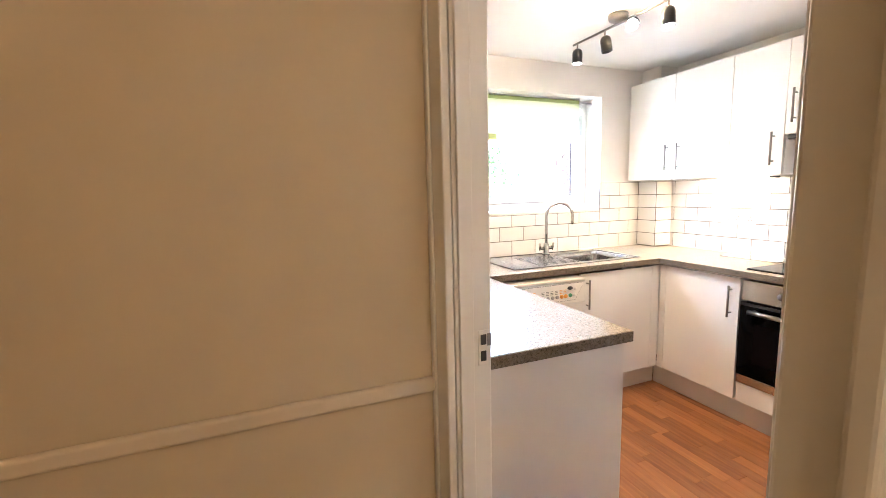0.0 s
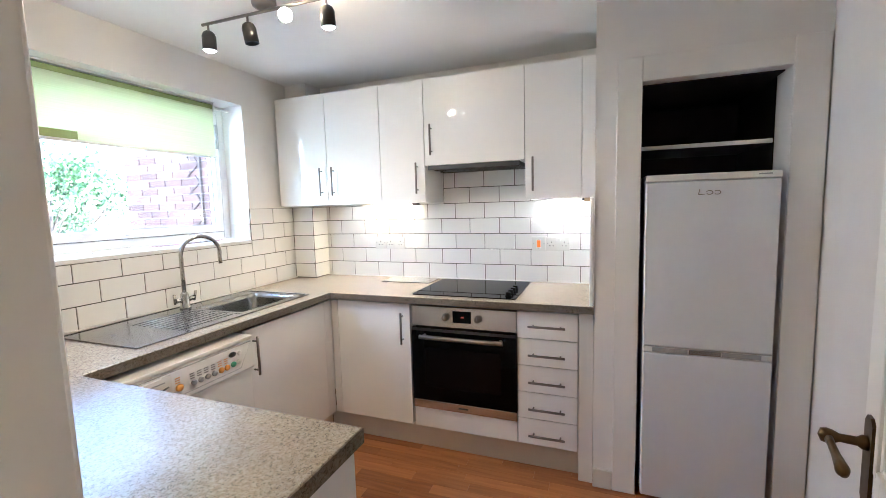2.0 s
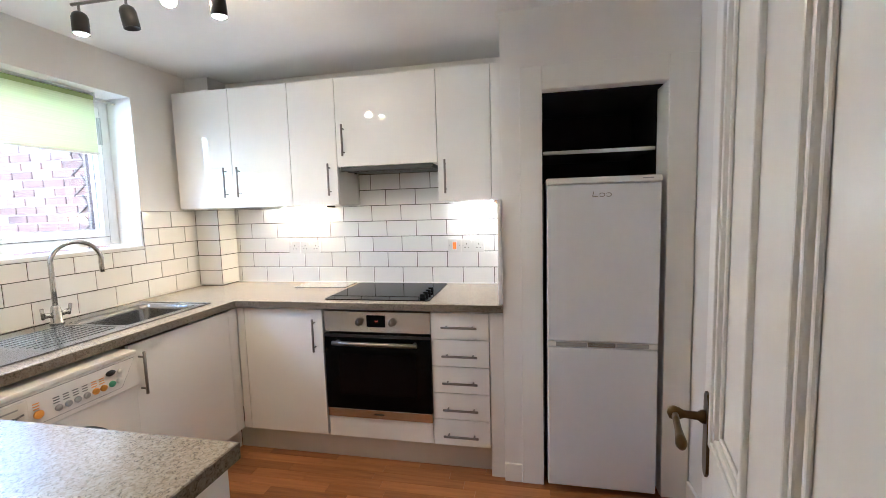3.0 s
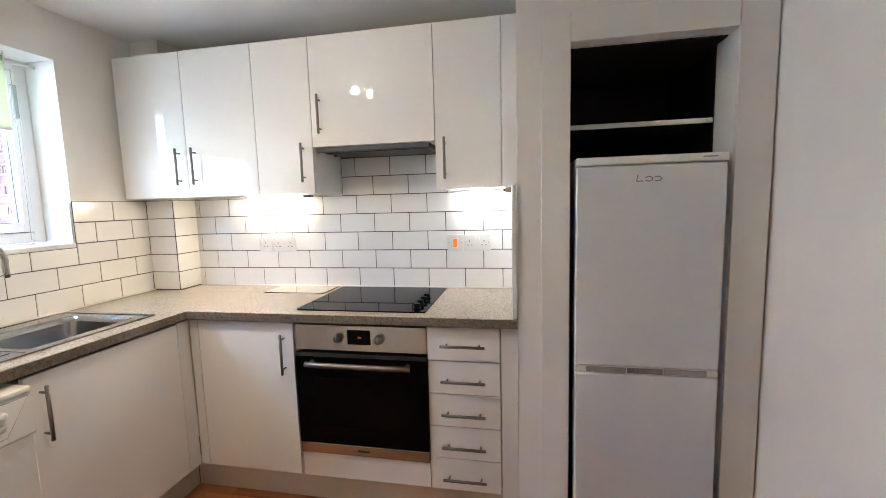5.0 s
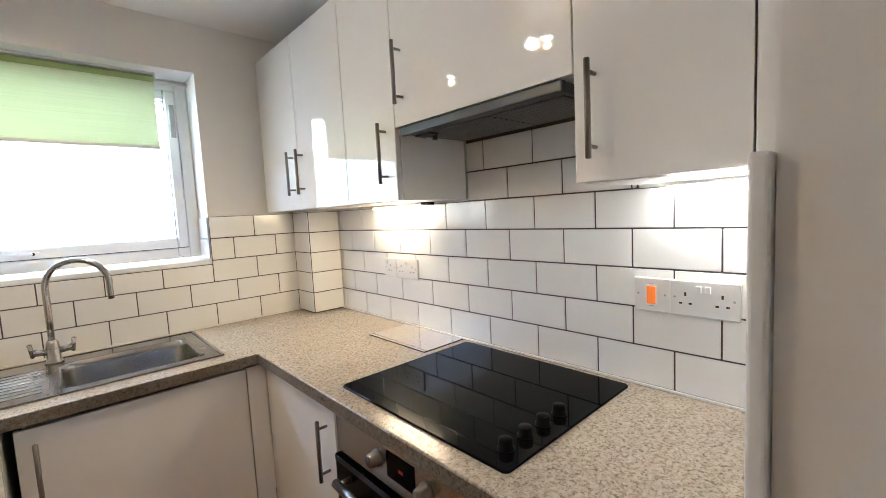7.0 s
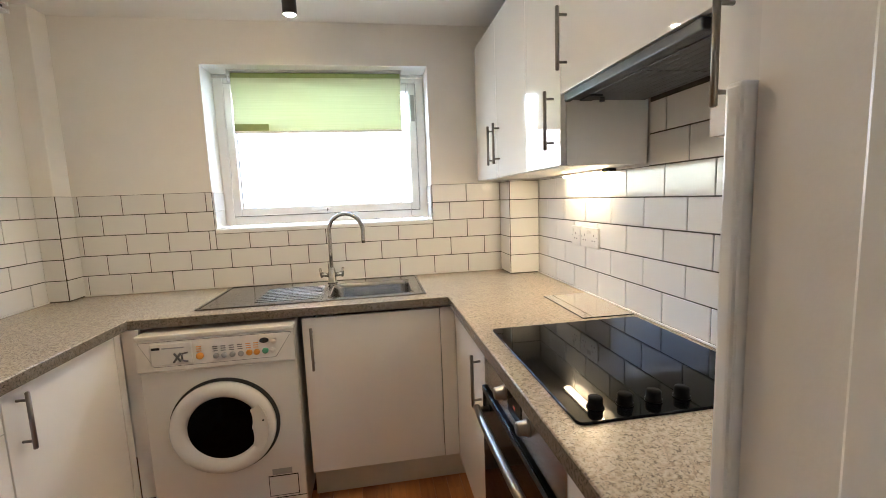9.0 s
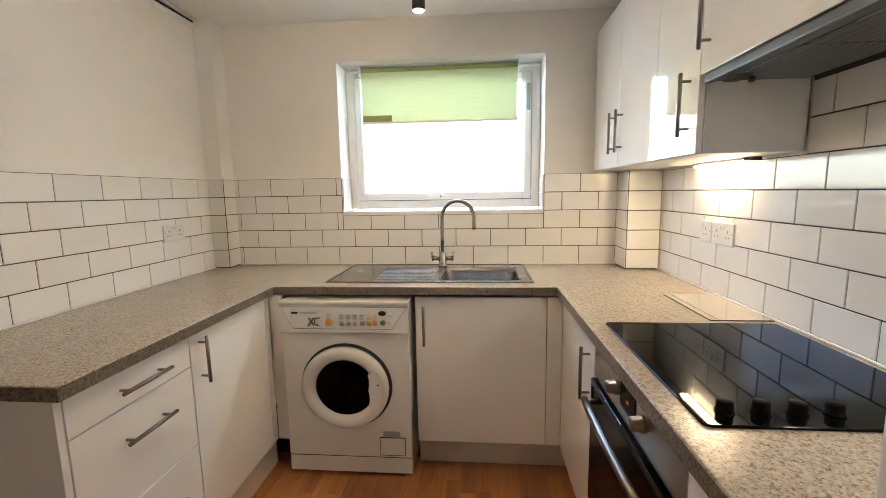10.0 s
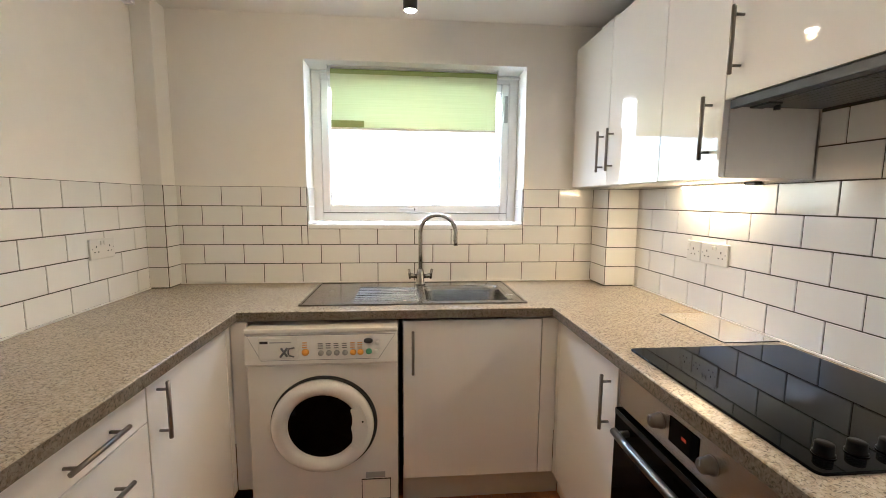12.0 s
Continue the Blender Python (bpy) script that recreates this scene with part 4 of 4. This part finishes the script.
# dark sheet added behind the machine, for the shade in the gaps round it
u = thing("gap_shade_board", "added board behind the washing machine, coloured dark for the shaded gap", "panel", (0.94, 2.99, 0))
part("board", box(-0.36, 0.29, -0.03, -0.012, 0.0, 0.86), M_DARKGAP, u)


# ---- fridge freezer ----
def fridge():
    f = thing("fridge_freezer", "tall white fridge freezer standing in the alcove", "fridge", (1.856, 0.461, 0.0))
    w = 0.244
    part("body", box(0.058, 0.54, -w + 0.002, w - 0.002, 0.02, 1.500, 0.004), M_FRIDGE, f)
    part("top_cap", box(-0.002, 0.54, -w - 0.002, w + 0.002, 1.484, 1.512, 0.006, 3), M_WHITEPL, f)
    part("top_door", box(0.0, 0.054, -w, w, 0.752, 1.481, 0.008, 3), M_FRIDGE, f)
    low = part("bottom_door", box(0.0, 0.054, -w, w, 0.03, 0.722, 0.008, 3), M_FRIDGE, f)
    part("handle_strip", box(0.006, 0.054, -w, w, 0.7235, 0.7505, 0.003), M_WHITEPL, f)
    for s in (-1, 1):
        part("grip_recess", box(0.0015, 0.0058, 0.135 * s - 0.07, 0.135 * s + 0.07, 0.727, 0.747, 0.0015), M_GREYPL, f, "grey recessed door grip")
    part("grip_bar", box(0.001, 0.0058, -0.06, 0.06, 0.727, 0.747, 0.002), M_STEEL, f)
    part("gasket", box(0.0545, 0.0578, -w + 0.004, w - 0.004, 0.03, 1.48), M_RUBBER_SHADE, f)
    # maker's mark as plain strokes
    part("badge", rod((-0.0015, 0.044, 1.424), (-0.0015, 0.040, 1.446), 0.0016, 8), M_STEEL_H, f)
    part("badge", rod((-0.0015, 0.044, 1.424), (-0.0015, 0.022, 1.424), 0.0016, 8), M_STEEL_H, f)
    for yc, a0, a1 in ((0.004, 20, 330), (-0.024, 40, 320)):
        arc = [(-0.0015, yc + 0.012 * math.cos(radians(a0 + (a1 - a0) * k / 12)), 1.431 + 0.008 * math.sin(radians(a0 + (a1 - a0) * k / 12))) for k in range(13)]
        part("badge", add_tube(bmesh.new(), arc, 0.0016, 6), M_STEEL_H, f)
    part("cap_print", box(-0.0036, -0.0022, -0.21, -0.165, 1.497, 1.502), M_GREYPL, f)
    for y in (-0.2, 0.2):
        part("foot", rod((0.08, y, 0.0), (0.08, y, 0.022), 0.018, 14), M_BLACK, f)


fridge()


# ---- window, blind ----
win = tagged(thing("window_1", "white plastic window with one opening casement", "window", (0, 0, 0)), kind="structure")
FYI, FYO = 3.172, 3.235
bm = bmesh.new()
fx0, fx1, fz0, fz1, fw = W0 + 0.002, W1 - 0.002, WZ0 + 0.03, WZ1 - 0.002, 0.05
for q in ((fx0, fx0 + fw, fz0, fz1), (fx1 - fw, fx1, fz0, fz1), (fx0 + fw, fx1 - fw, fz0, fz0 + fw), (fx0 + fw, fx1 - fw, fz1 - fw, fz1)):
    add_box(bm, q[0], q[1], FYI, FYO, q[2], q[3], 0.004)
part("window_frame", bm, M_UPVC, win)
bm = bmesh.new()
sx0, sx1, sz0, sz1, sw = fx0 + fw + 0.003, fx1 - fw - 0.003, fz0 + fw + 0.003, fz1 - fw - 0.003, 0.042
for q in ((sx0, sx0 + sw, sz0, sz1), (sx1 - sw, sx1, sz0, sz1), (sx0 + sw, sx1 - sw, sz0, sz0 + sw), (sx0 + sw, sx1 - sw, sz1 - sw, sz1)):
    add_box(bm, q[0], q[1], FYI - 0.012, FYO - 0.01, q[2], q[3], 0.005)
sash = part("sash", bm, M_UPVC, win)
bm = bmesh.new()
for q in ((fx0 + fw - 0.006, sx0 + 0.006, fz0 + fw, fz1 - fw), (sx1 - 0.006, fx1 - fw + 0.006, fz0 + fw, fz1 - fw), (fx0 + fw, fx1 - fw, fz0 + fw - 0.006, sz0 + 0.006), (fx0 + fw, fx1 - fw, sz1 - 0.006, fz1 - fw + 0.006)):
    add_box(bm, q[0], q[1], 3.180, 3.186, q[2], q[3])
part("gasket", bm, M_RUBBER_SHADE, win)
bm = bmesh.new()
gx0, gx1, gz0, gz1 = sx0 + sw, sx1 - sw, sz0 + sw, sz1 - sw
for q in ((gx0, gx0 + 0.004, gz0, gz1), (gx1 - 0.004, gx1, gz0, gz1), (gx0, gx1, gz0, gz0 + 0.004), (gx0, gx1, gz1 - 0.004, gz1)):
    add_box(bm, q[0], q[1], 3.190, 3.1975, q[2], q[3])
part("glazing_bead", bm, M_GREYPL, win)
pane = part("pane", box(sx0 + sw - 0.005, sx1 - sw + 0.005, 3.198, 3.204, sz0 + sw - 0.005, sz1 - sw + 0.005), M_GLASS, win)
pane.visible_shadow = False
bm = box(1.285, 1.335, FYI - 0.026, FYI - 0.0125, sz0 + 0.012, sz0 + 0.028, 0.003)
add_tube(bm, [(1.31, FYI - 0.026, sz0 + 0.020), (1.31, FYI - 0.045, sz0 + 0.020), (1.27, FYI - 0.050, sz0 + 0.022), (1.23, FYI - 0.048, sz0 + 0.022)], 0.006, 10)
part("catch", bm, M_UPVC, win)
part("keyhole", rod((1.315, FYI - 0.0275, sz0 + 0.020), (1.315, FYI - 0.0262, sz0 + 0.020), 0.007, 12), M_BLACK, win)
part("window_sill", box(W0 + 0.001, W1 - 0.001, YN + 0.001, FYI - 0.001, WZ0 + 0.001, WZ0 + 0.022, 0.004), M_UPVC, win)
part("handle", box(sx1 - 0.030, sx1 - 0.008, FYI - 0.022, FYI - 0.0125, 1.80, 1.95, 0.003), M_GREYPL, win, "grey casement stay")
part("cord", add_tube(bmesh.new(), [(1.80, 3.10, 2.0), (1.80, 3.10, 1.5), (1.803, 3.11, 1.25), (1.84, 3.10, 1.232)], 0.0012, 6), M_GREYPL, win)


def roller_blind():
    b = thing("roller_blind", "pale green roller blind, half lowered in the window", "blind", (1.313, 3.10, 2.035))
    part("roller", rod((-0.447, 0.012, 0.0), (0.457, 0.012, 0.0), 0.021, 20), M_BLINDSHADED, b, "rolled up green cloth")
    part("cloth", box(-0.447, 0.457, -0.009, -0.006, -0.290, 0.008), M_BLIND, b, "pale green woven cloth")
    part("top_turn", box(-0.447, 0.457, -0.012, -0.0092, -0.010, 0.013, 0.001), M_BLINDSHADED, b)
    part("headrail", box(-0.452, 0.462, -0.012, 0.030, 0.0225, 0.0315, 0.002), M_UPVC, b, "white plastic headrail")
    part("bottom_bar", box(-0.449, 0.459, -0.016, -0.001, -0.303, -0.289, 0.004), M_WHITEPL, b)
    part("pull_tab", box(-0.447, -0.270, -0.0118, -0.0092, -0.288, -0.252, 0.0008), M_BLINDSHADED, b)
    for s in (-1, 1):
        part("bracket", box(0.462 * s - 0.003, 0.462 * s + 0.003, -0.015, 0.04, -0.025, 0.036, 0.002), M_WHITEPL, b)
    part("rail", rod((-0.545, 0.01, 0.0), (0.59, 0.01, 0.0), 0.007, 12), M_WHITEPL, b)


roller_blind()


# ---- ceiling light ----
def spot_bar():
    b = thing("ceiling_spotlight", "steel spotlight bar with four black heads, lit", "ceiling light", (1.290, 2.216, CEIL))
    part("rose", lathe([(0.001, -0.036), (0.028, -0.036), (0.046, -0.030), (0.050, -0.018), (0.050, -0.0005)], Matrix(), 40), M_STEEL_H, b)
    a, c = Vector((-0.004, 0.351, -0.046)), Vector((0.009, -0.351, -0.046))
    part("bar", rod(a, c, 0.0065, 14, bevel=0.001), M_STEEL_H, b)
    heads = ((0.05, (0, 0, -1)), (0.365, (0.10, -0.12, -1)), (0.645, (-0.72, -0.60, -0.42)), (0.93, (0.03, -0.05, -1)))
    for f, aim in heads:
        p = a + (c - a) * f
        d = Vector(aim).normalized()
        q = p + Vector((0, 0, -0.030))
        turn = Matrix.Translation(q) @ d.to_track_quat("Z", "Y").to_matrix().to_4x4()
        h = part("head", lathe([(0.001, 0.0), (0.014, 0.002), (0.024, 0.010), (0.029, 0.024), (0.029, 0.086), (0.0265, 0.086), (0.0255, 0.080), (0.001, 0.070)], turn, 32), M_SHADE, b, "black bullet shaped lamp head")
        part("stem", rod(p, q + d * 0.004, 0.0048, 10), M_STEEL_H, h)
        if f != 0.365:
            part("bulb", lathe([(0.0255, 0.0805), (0.0262, 0.086), (0.022, 0.096), (0.012, 0.102), (0.001, 0.104)] if f == 0.645 else [(0.0255, 0.0805), (0.0255, 0.083), (0.018, 0.088), (0.001, 0.090)], turn, 28), M_BULB, h, "lit warm white bulb")
        w = b.location + q + d * 0.115
        if f != 0.365:
            if f == 0.645:
                lamp("open_bulb", "POINT", 0.58, (1.0, 0.735, 0.43), Matrix.Translation(w), 0.022)
            else:
                lamp("spot_bulb", "SPOT", SPOT_W, (1.0, 0.67, 0.33), look(w, w + d), 0.014, spot=158, blend=0.8)


spot_bar()


# ---- sockets, switch, ceiling rail ----
def face_plate(name, label, m, w, h, gangs, neon=False):
    """Local x along the wall, local z up, local y out of the wall."""
    s = thing(name, label, "socket", (0, 0, 0))
    s.matrix_basis = m
    part("plate", box(-w / 2, w / 2, 0.0005, 0.010, -h / 2, h / 2, 0.003), M_SOCKET, s)
    if neon:
        part("rocker_surround", box(-0.014, 0.014, 0.0102, 0.0112, -0.026, 0.026, 0.0004), M_WHITEPL, s)
        part("rocker", box(-0.0105, 0.0105, 0.0113, 0.0150, -0.022, 0.022, 0.001), M_NEON, s, "glowing orange switch")
        part("mark", box(-0.005, 0.005, 0.0102, 0.0108, 0.0265, 0.0285), M_GREYPL, s)
        part("mark", box(-0.005, 0.005, 0.0102, 0.0108, -0.0285, -0.0265), M_GREYPL, s)
    else:
        for g in range(gangs):
            gx = 0.0 if gangs == 1 else (g - 0.5) * 0.076
            for dx, dz, hx, hz in ((0, 0.010, 0.0022, 0.0045), (-0.0105, -0.012, 0.0034, 0.0022), (0.0105, -0.012, 0.0034, 0.0022)):
                part("pin_hole", box(gx + dx - hx, gx + dx + hx, 0.0102, 0.0108, dz - hz, dz + hz), M_BLACK, s)
            rx = 0.024 if gangs == 1 else (g - 0.5) * 0.019
            part("rocker", box(rx - 0.0055, rx + 0.0055, 0.0102, 0.0138, 0.016, 0.032, 0.001), M_SOCKET, s)
    for dx in (-w / 2 + 0.011, w / 2 - 0.011):
        part("screw", rod((dx, 0.0102, 0.002), (dx, 0.0112, 0.002), 0.0028, 10), M_GREYPL, s)
    return s


E_WALL = lambda y, z: pose(XE, y, z, 0, 0, 90)
face_plate("cooker_switch", "white cooker switch with a glowing orange rocker on the tiles", E_WALL(1.251, 1.154), 0.086, 0.086, 1, True)
face_plate("double_socket", "white double socket on the tiles beside the cooker switch", E_WALL(1.136, 1.154), 0.144, 0.086, 2)
face_plate("double_socket", "white double socket on the tiles in the corner", E_WALL(2.252, 1.154), 0.144, 0.086, 2)
sw = face_plate("fused_switch", "white fused switch beside the corner socket", E_WALL(2.370, 1.154), 0.086, 0.086, 1)
face_plate("double_socket", "white double socket on the west tiles", pose(0, 2.57, 1.148, 0, 0, -90), 0.144, 0.084, 2)
ls = thing("light_switch", "white light switch on the painted wall by the doorway", "switch", (0, 0, 0))
ls.matrix_basis = pose(-0.008, 1.562, 1.625, 0, 0, -90)
part("plate", box(-0.043, 0.043, 0.0005, 0.009, -0.043, 0.043, 0.003), M_WHITEPL, ls)
part("rocker", box(-0.007, 0.007, 0.0092, 0.0125, -0.014, 0.014, 0.001), M_WHITEPL, ls)
for dx in (-0.030, 0.030):
    part("screw", rod((dx, 0.0092, 0), (dx, 0.0102, 0), 0.003, 10), M_GREYPL, ls)

rail = thing("ceiling_rail", "white double track along the top of the wall", "rail", (0.03, 2.25, CEIL))
# dark strips above and between the tracks stand in for the shade there
for dz in (0.0, -0.030):
    part("track", box(-0.037, 0.004, -1.0, 0.61, -0.019 + dz, -0.009 + dz, 0.003), M_UPVC, rail)
    part("end_cap", box(-0.0375, 0.006, 0.6105, 0.618, -0.023 + dz, -0.004 + dz, 0.002), M_UPVC, rail)
    part("track_gap_shade", box(-0.037, -0.010, -0.998, 0.606, -0.0088 + dz, -0.0008 + dz), M_RUBBER_SHADE, rail, "dark strip drawn for the shade between the tracks")
part("track_gap_shade", box(-0.037, -0.012, -0.998, 0.606, -0.0298, -0.0192), M_RUBBER_SHADE, rail, "dark strip drawn for the shade between the tracks")

# ---- outside the window ----
# unseen ground, coloured pale so that it bounces daylight up into the kitchen
setting("ground", box(-140, 140, -140, 160, -0.4, -0.1), M_BOUNCE_GROUND, "unseen ground outside the window, pale to bounce daylight indoors", "ground")


def brick_wing():
    w = thing("brick_building", "red-brown brick wing of the building outside the window", "building", (2.72, 3.27, -0.1))
    part("wall", box(0.0, 2.0, 0.0, 2.11, 0, 6.0), M_MORTAR, w)
    me = mesh_of("brick", box(-0.011, 0, -0.1065, 0.1065, -0.0325, 0.0325, 0.004, 1), M_BRICK)
    for r in range(44):
        for c in range(12):
            y = 0.11 + c * 0.2235 - (0.112 if r % 2 else 0)
            z = 0.9 + r * 0.0745
            if 0.1 < y < 2.06 and len(w.children) < 300 and z < 3.1:
                ob = new("brick", me)
                ob.parent = w
                ob.location = (0, y, z)


brick_wing()
tr = thing("trellis", "dark zigzag wooden trellis fixed to the brick wall", "trellis", (2.70, 4.44, 0.9))
for k in range(8):
    z = k * 0.17
    part("lath", rod((0, 0.07, z), (0, -0.07, z + 0.10), 0.008, 6), M_TRELLIS, tr)
    part("lath", rod((0.001, -0.07, z + 0.10), (0.001, -0.02, z + 0.17), 0.008, 6), M_TRELLIS, tr)
part("post", box(-0.012, 0.012, -0.10, -0.075, -0.05, 1.5, 0.002), M_TRELLIS, tr)


def shrub(x, y, h, r, seed, label):
    rnd = random.Random(seed)
    t = thing("shrub", label, "tree", (x, y, -0.1), "shrubs in the garden")
    bm = bmesh.new()
    add_rod(bm, (0, 0, 0), (0.05, 0, h * 0.55), 0.06, 8, 0.03)
    tips = []
    for k in range(9):
        a = rnd.uniform(0, 6.28)
        q = Vector((math.cos(a) * r * 0.7, math.sin(a) * r * 0.7, h * rnd.uniform(0.45, 0.95)))
        add_rod(bm, (0.03, 0, h * rnd.uniform(0.2, 0.5)), q, 0.025, 6, 0.006)
        tips.append(q)
    part("trunk", bm, M_BARK, t)
    verts, faces = [], []
    for k in range(1500):
        c = tips[k % 9] * 1.0
        o = Vector((rnd.gauss(0, 1), rnd.gauss(0, 1), rnd.gauss(0, 1)))
        c = c + o * r * 0.24
        s = rnd.uniform(0.05, 0.10)
        ax = Vector((rnd.gauss(0, 1), rnd.gauss(0, 1), rnd.gauss(0, 1))).normalized()
        u2 = ax.orthogonal().normalized()
        v2 = ax.cross(u2)
        n = len(verts)
        verts += [tuple(c - u2 * s), tuple(c + v2 * s * 0.5 + ax * s * 0.15), tuple(c + u2 * s), tuple(c - v2 * s * 0.5 + ax * s * 0.15)]
        faces.append((n, n + 1, n + 2, n + 3))
    me = bpy.data.meshes.new("crown")
    me.from_pydata(verts, [], faces)
    me.materials.append(M_LEAF)
    cr = new("crown", me)
    cr.parent = t
    tagged(cr, kind="stuff")


shrub(5.3, 12.0, 3.0, 1.1, 3, "leafy green shrub in the garden outside")
shrub(6.4, 12.6, 2.6, 1.0, 5, "leafy green shrub further off in the garden")


def far_house(x, y, w, h, label):
    o = thing("house", label, "house", (x, y, -0.1))
    part("wall", box(-w / 2, w / 2, 0, 6, 0, h), M_RENDER, o)
    bm = bmesh.new()
    a = [bm.verts.new(p) for p in ((-w / 2 - 0.3, -0.4, h), (w / 2 + 0.3, -0.4, h), (w / 2 + 0.3, 6.4, h), (-w / 2 - 0.3, 6.4, h), (-w / 2 - 0.3, 3, h + 2.0), (w / 2 + 0.3, 3, h + 2.0))]
    for f in ((0, 1, 5, 4), (2, 3, 4, 5), (1, 2, 5), (3, 0, 4), (3, 2, 1, 0)):
        bm.faces.new([a[k] for k in f])
    part("roof", bm, M_ROOF, o)
    for k in range(3):
        for z in (1.0, 3.4):
            wx = -w / 2 + w * (k + 0.5) / 3
            q = part("window", box(wx - 0.6, wx + 0.6, -0.05, 0.02, z, z + 1.2), M_UPVC, o)
            part("pane", box(wx - 0.52, wx + 0.52, -0.07, -0.051, z + 0.08, z + 1.12), M_DARKWIN, q)


far_house(-4.5, 22, 9, 6.6, "pale rendered house across the garden")
far_house(7.0, 26, 11, 7.6, "pale rendered house beyond the shrubs")

# ---- tiles: each one a piece of its wall ----
TZ, TP, TL, GAP = 0.914, 0.1015, 0.2, 0.0040
tile_mesh = {}


def tile_at(parent, m, w, h):
    key = (round(w, 3), round(h, 3))
    if key not in tile_mesh:
        tile_mesh[key] = mesh_of("tile", box(-w / 2, w / 2, 0.0035, 0.0078, -h / 2, h / 2, 0.0016, 2), M_TILE)
    ob = new("tile", tile_mesh[key])
    ob.parent = parent
    ob.matrix_basis = m


def tile_run(parent, place, lo, hi, anchor, rows, skip=None, z_top=None, pitch=TL):
    """Half-bond rows of tiles from lo to hi; place(s, z) gives the pose of a tile on its wall."""
    for r in rows:
        z0, z1 = TZ + r * TP, TZ + (r + 1) * TP
        first = anchor + (pitch / 2 if r % 2 else 0)
        k0 = math.floor((lo - first) / pitch)
        s = first + k0 * pitch
        while s < hi:
            a, b = max(s, lo), min(s + pitch, hi)
            spans = [(a, b, z0, z1)]
            if skip:
                spans = skip(a, b, z0, z1)
            for a2, b2, c2, d2 in spans:
                if b2 - a2 > 0.012 and d2 - c2 > 0.012:
                    tile_at(parent, place((a2 + b2) / 2, (c2 + d2) / 2), b2 - a2 - GAP, d2 - c2 - GAP)
            s += pitch


def window_cut(a, b, c, d):
    if d <= WZ0 + 0.004 or b <= W0 or a >= W1:
        return [(a, b, c, min(d, 2))]
    out = []
    if a < W0:
        out.append((a, W0, c, d))
    if b > W1:
        out.append((W1, b, c, d))
    if c < WZ0 - 0.012:
        out.append((max(a, W0), min(b, W1), c, WZ0))
    return out


be, bw = bpy.data.objects["pipe_boxing_east"], bpy.data.objects["pipe_boxing_west"]
ZT = TZ + 5 * TP
bm = bmesh.new()
for q in ((0.088, W0, WT, ZT), (W1, 2.320, WT, ZT), (W0, W1, WT, WZ0)):
    add_box(bm, q[0], q[1], YN + 0.0038, YN + 0.0078, q[2], q[3])
part("grout", bm, M_GROUT, wall_north, "dark grey grout")
tile_run(wall_north, lambda s, z: pose(s, YN + 0.008, z, 0, 0, 180), 0.088, 2.320, 0.914, range(5), window_cut)
part("grout", box(2.3155, XE, 2.8278, 2.8318, WT, ZT), M_GROUT, be, "dark grey grout")
part("grout", box(2.3158, 2.3198, 2.8320, YN, WT, ZT), M_GROUT, be, "dark grey grout")
part("grout", box(0.0, 0.0925, 2.8858, 2.8898, WT, ZT), M_GROUT, bw, "dark grey grout")
part("grout", box(0.0882, 0.0922, 2.8900, YN, WT, ZT), M_GROUT, bw, "dark grey grout")
bm = box(XE + 0.0038, XE + 0.0078, YE + 0.008, 2.832, WT, ZT)
add_box(bm, XE + 0.0038, XE + 0.0078, 1.287, 1.883, ZT, 1.70)
part("grout", bm, M_GROUT, wall_east, "dark grey grout")
tile_run(wall_east, lambda s, z: pose(XE + 0.008, s, z, 0, 0, 90), YE + 0.008, 2.832, 1.402, range(5))
tile_run(wall_east, lambda s, z: pose(XE + 0.008, s, z, 0, 0, 90), 1.288, 1.882, 1.402, range(5, 7))
part("grout", box(-0.0078, -0.0038, 1.392, 2.890, WT, ZT), M_GROUT, wall_west, "dark grey grout")
tile_run(wall_west, lambda s, z: pose(-0.008, s, z, 0, 0, -90), 1.392, 2.890, 1.797, range(5))
tile_run(be, lambda s, z: pose(s, 2.832, z, 0, 0, 180), 2.316, XE, 2.316, range(5), pitch=0.5)
tile_run(be, lambda s, z: pose(2.320, s, z, 0, 0, 90), 2.828, YN, 2.828, range(5), pitch=0.5)
tile_run(bw, lambda s, z: pose(s, 2.890, z, 0, 0, 180), 0.0, 0.092, 0.0, range(5), pitch=0.5)
tile_run(bw, lambda s, z: pose(0.088, s, z, 0, 0, -90), 2.886, YN, 2.886, range(5), pitch=0.5)
# window reveal, lowest course
for x, turn in ((W0, -90), (W1, 90)):
    for z0, z1 in ((WZ0 + 0.024, WZ0 + 0.118), (WZ0 + 0.118, ZT)):
        tile_at(wall_north, pose(x, 3.088, (z0 + z1) / 2, 0, 0, turn), 0.155, z1 - z0 - GAP)

# ---- floor strips, running along the hob wall ----
rnd = random.Random(11)
plank_mesh = {}
x = 0.0
while x < 1.99:
    y = YS + 0.016 - rnd.uniform(0, 0.35)
    while y < 2.50:
        ln = rnd.choice((0.3, 0.36, 0.42, 0.48))
        a, b = max(y, YS + 0.016), min(y + ln, 2.52)
        if b - a > 0.03:
            w = 0.0655
            key = round(b - a, 2)
            if key not in plank_mesh:
                plank_mesh[key] = mesh_of("plank", box(-w / 2, w / 2, -key / 2, key / 2, -0.0055, 0.0, 0.0007, 1), M_PLANK)
            ob = new("plank", plank_mesh[key])
            ob.parent = floor
            ob.location = (x + w / 2, (a + b) / 2, 0)
        y += ln + 0.0008
    x += 0.0663
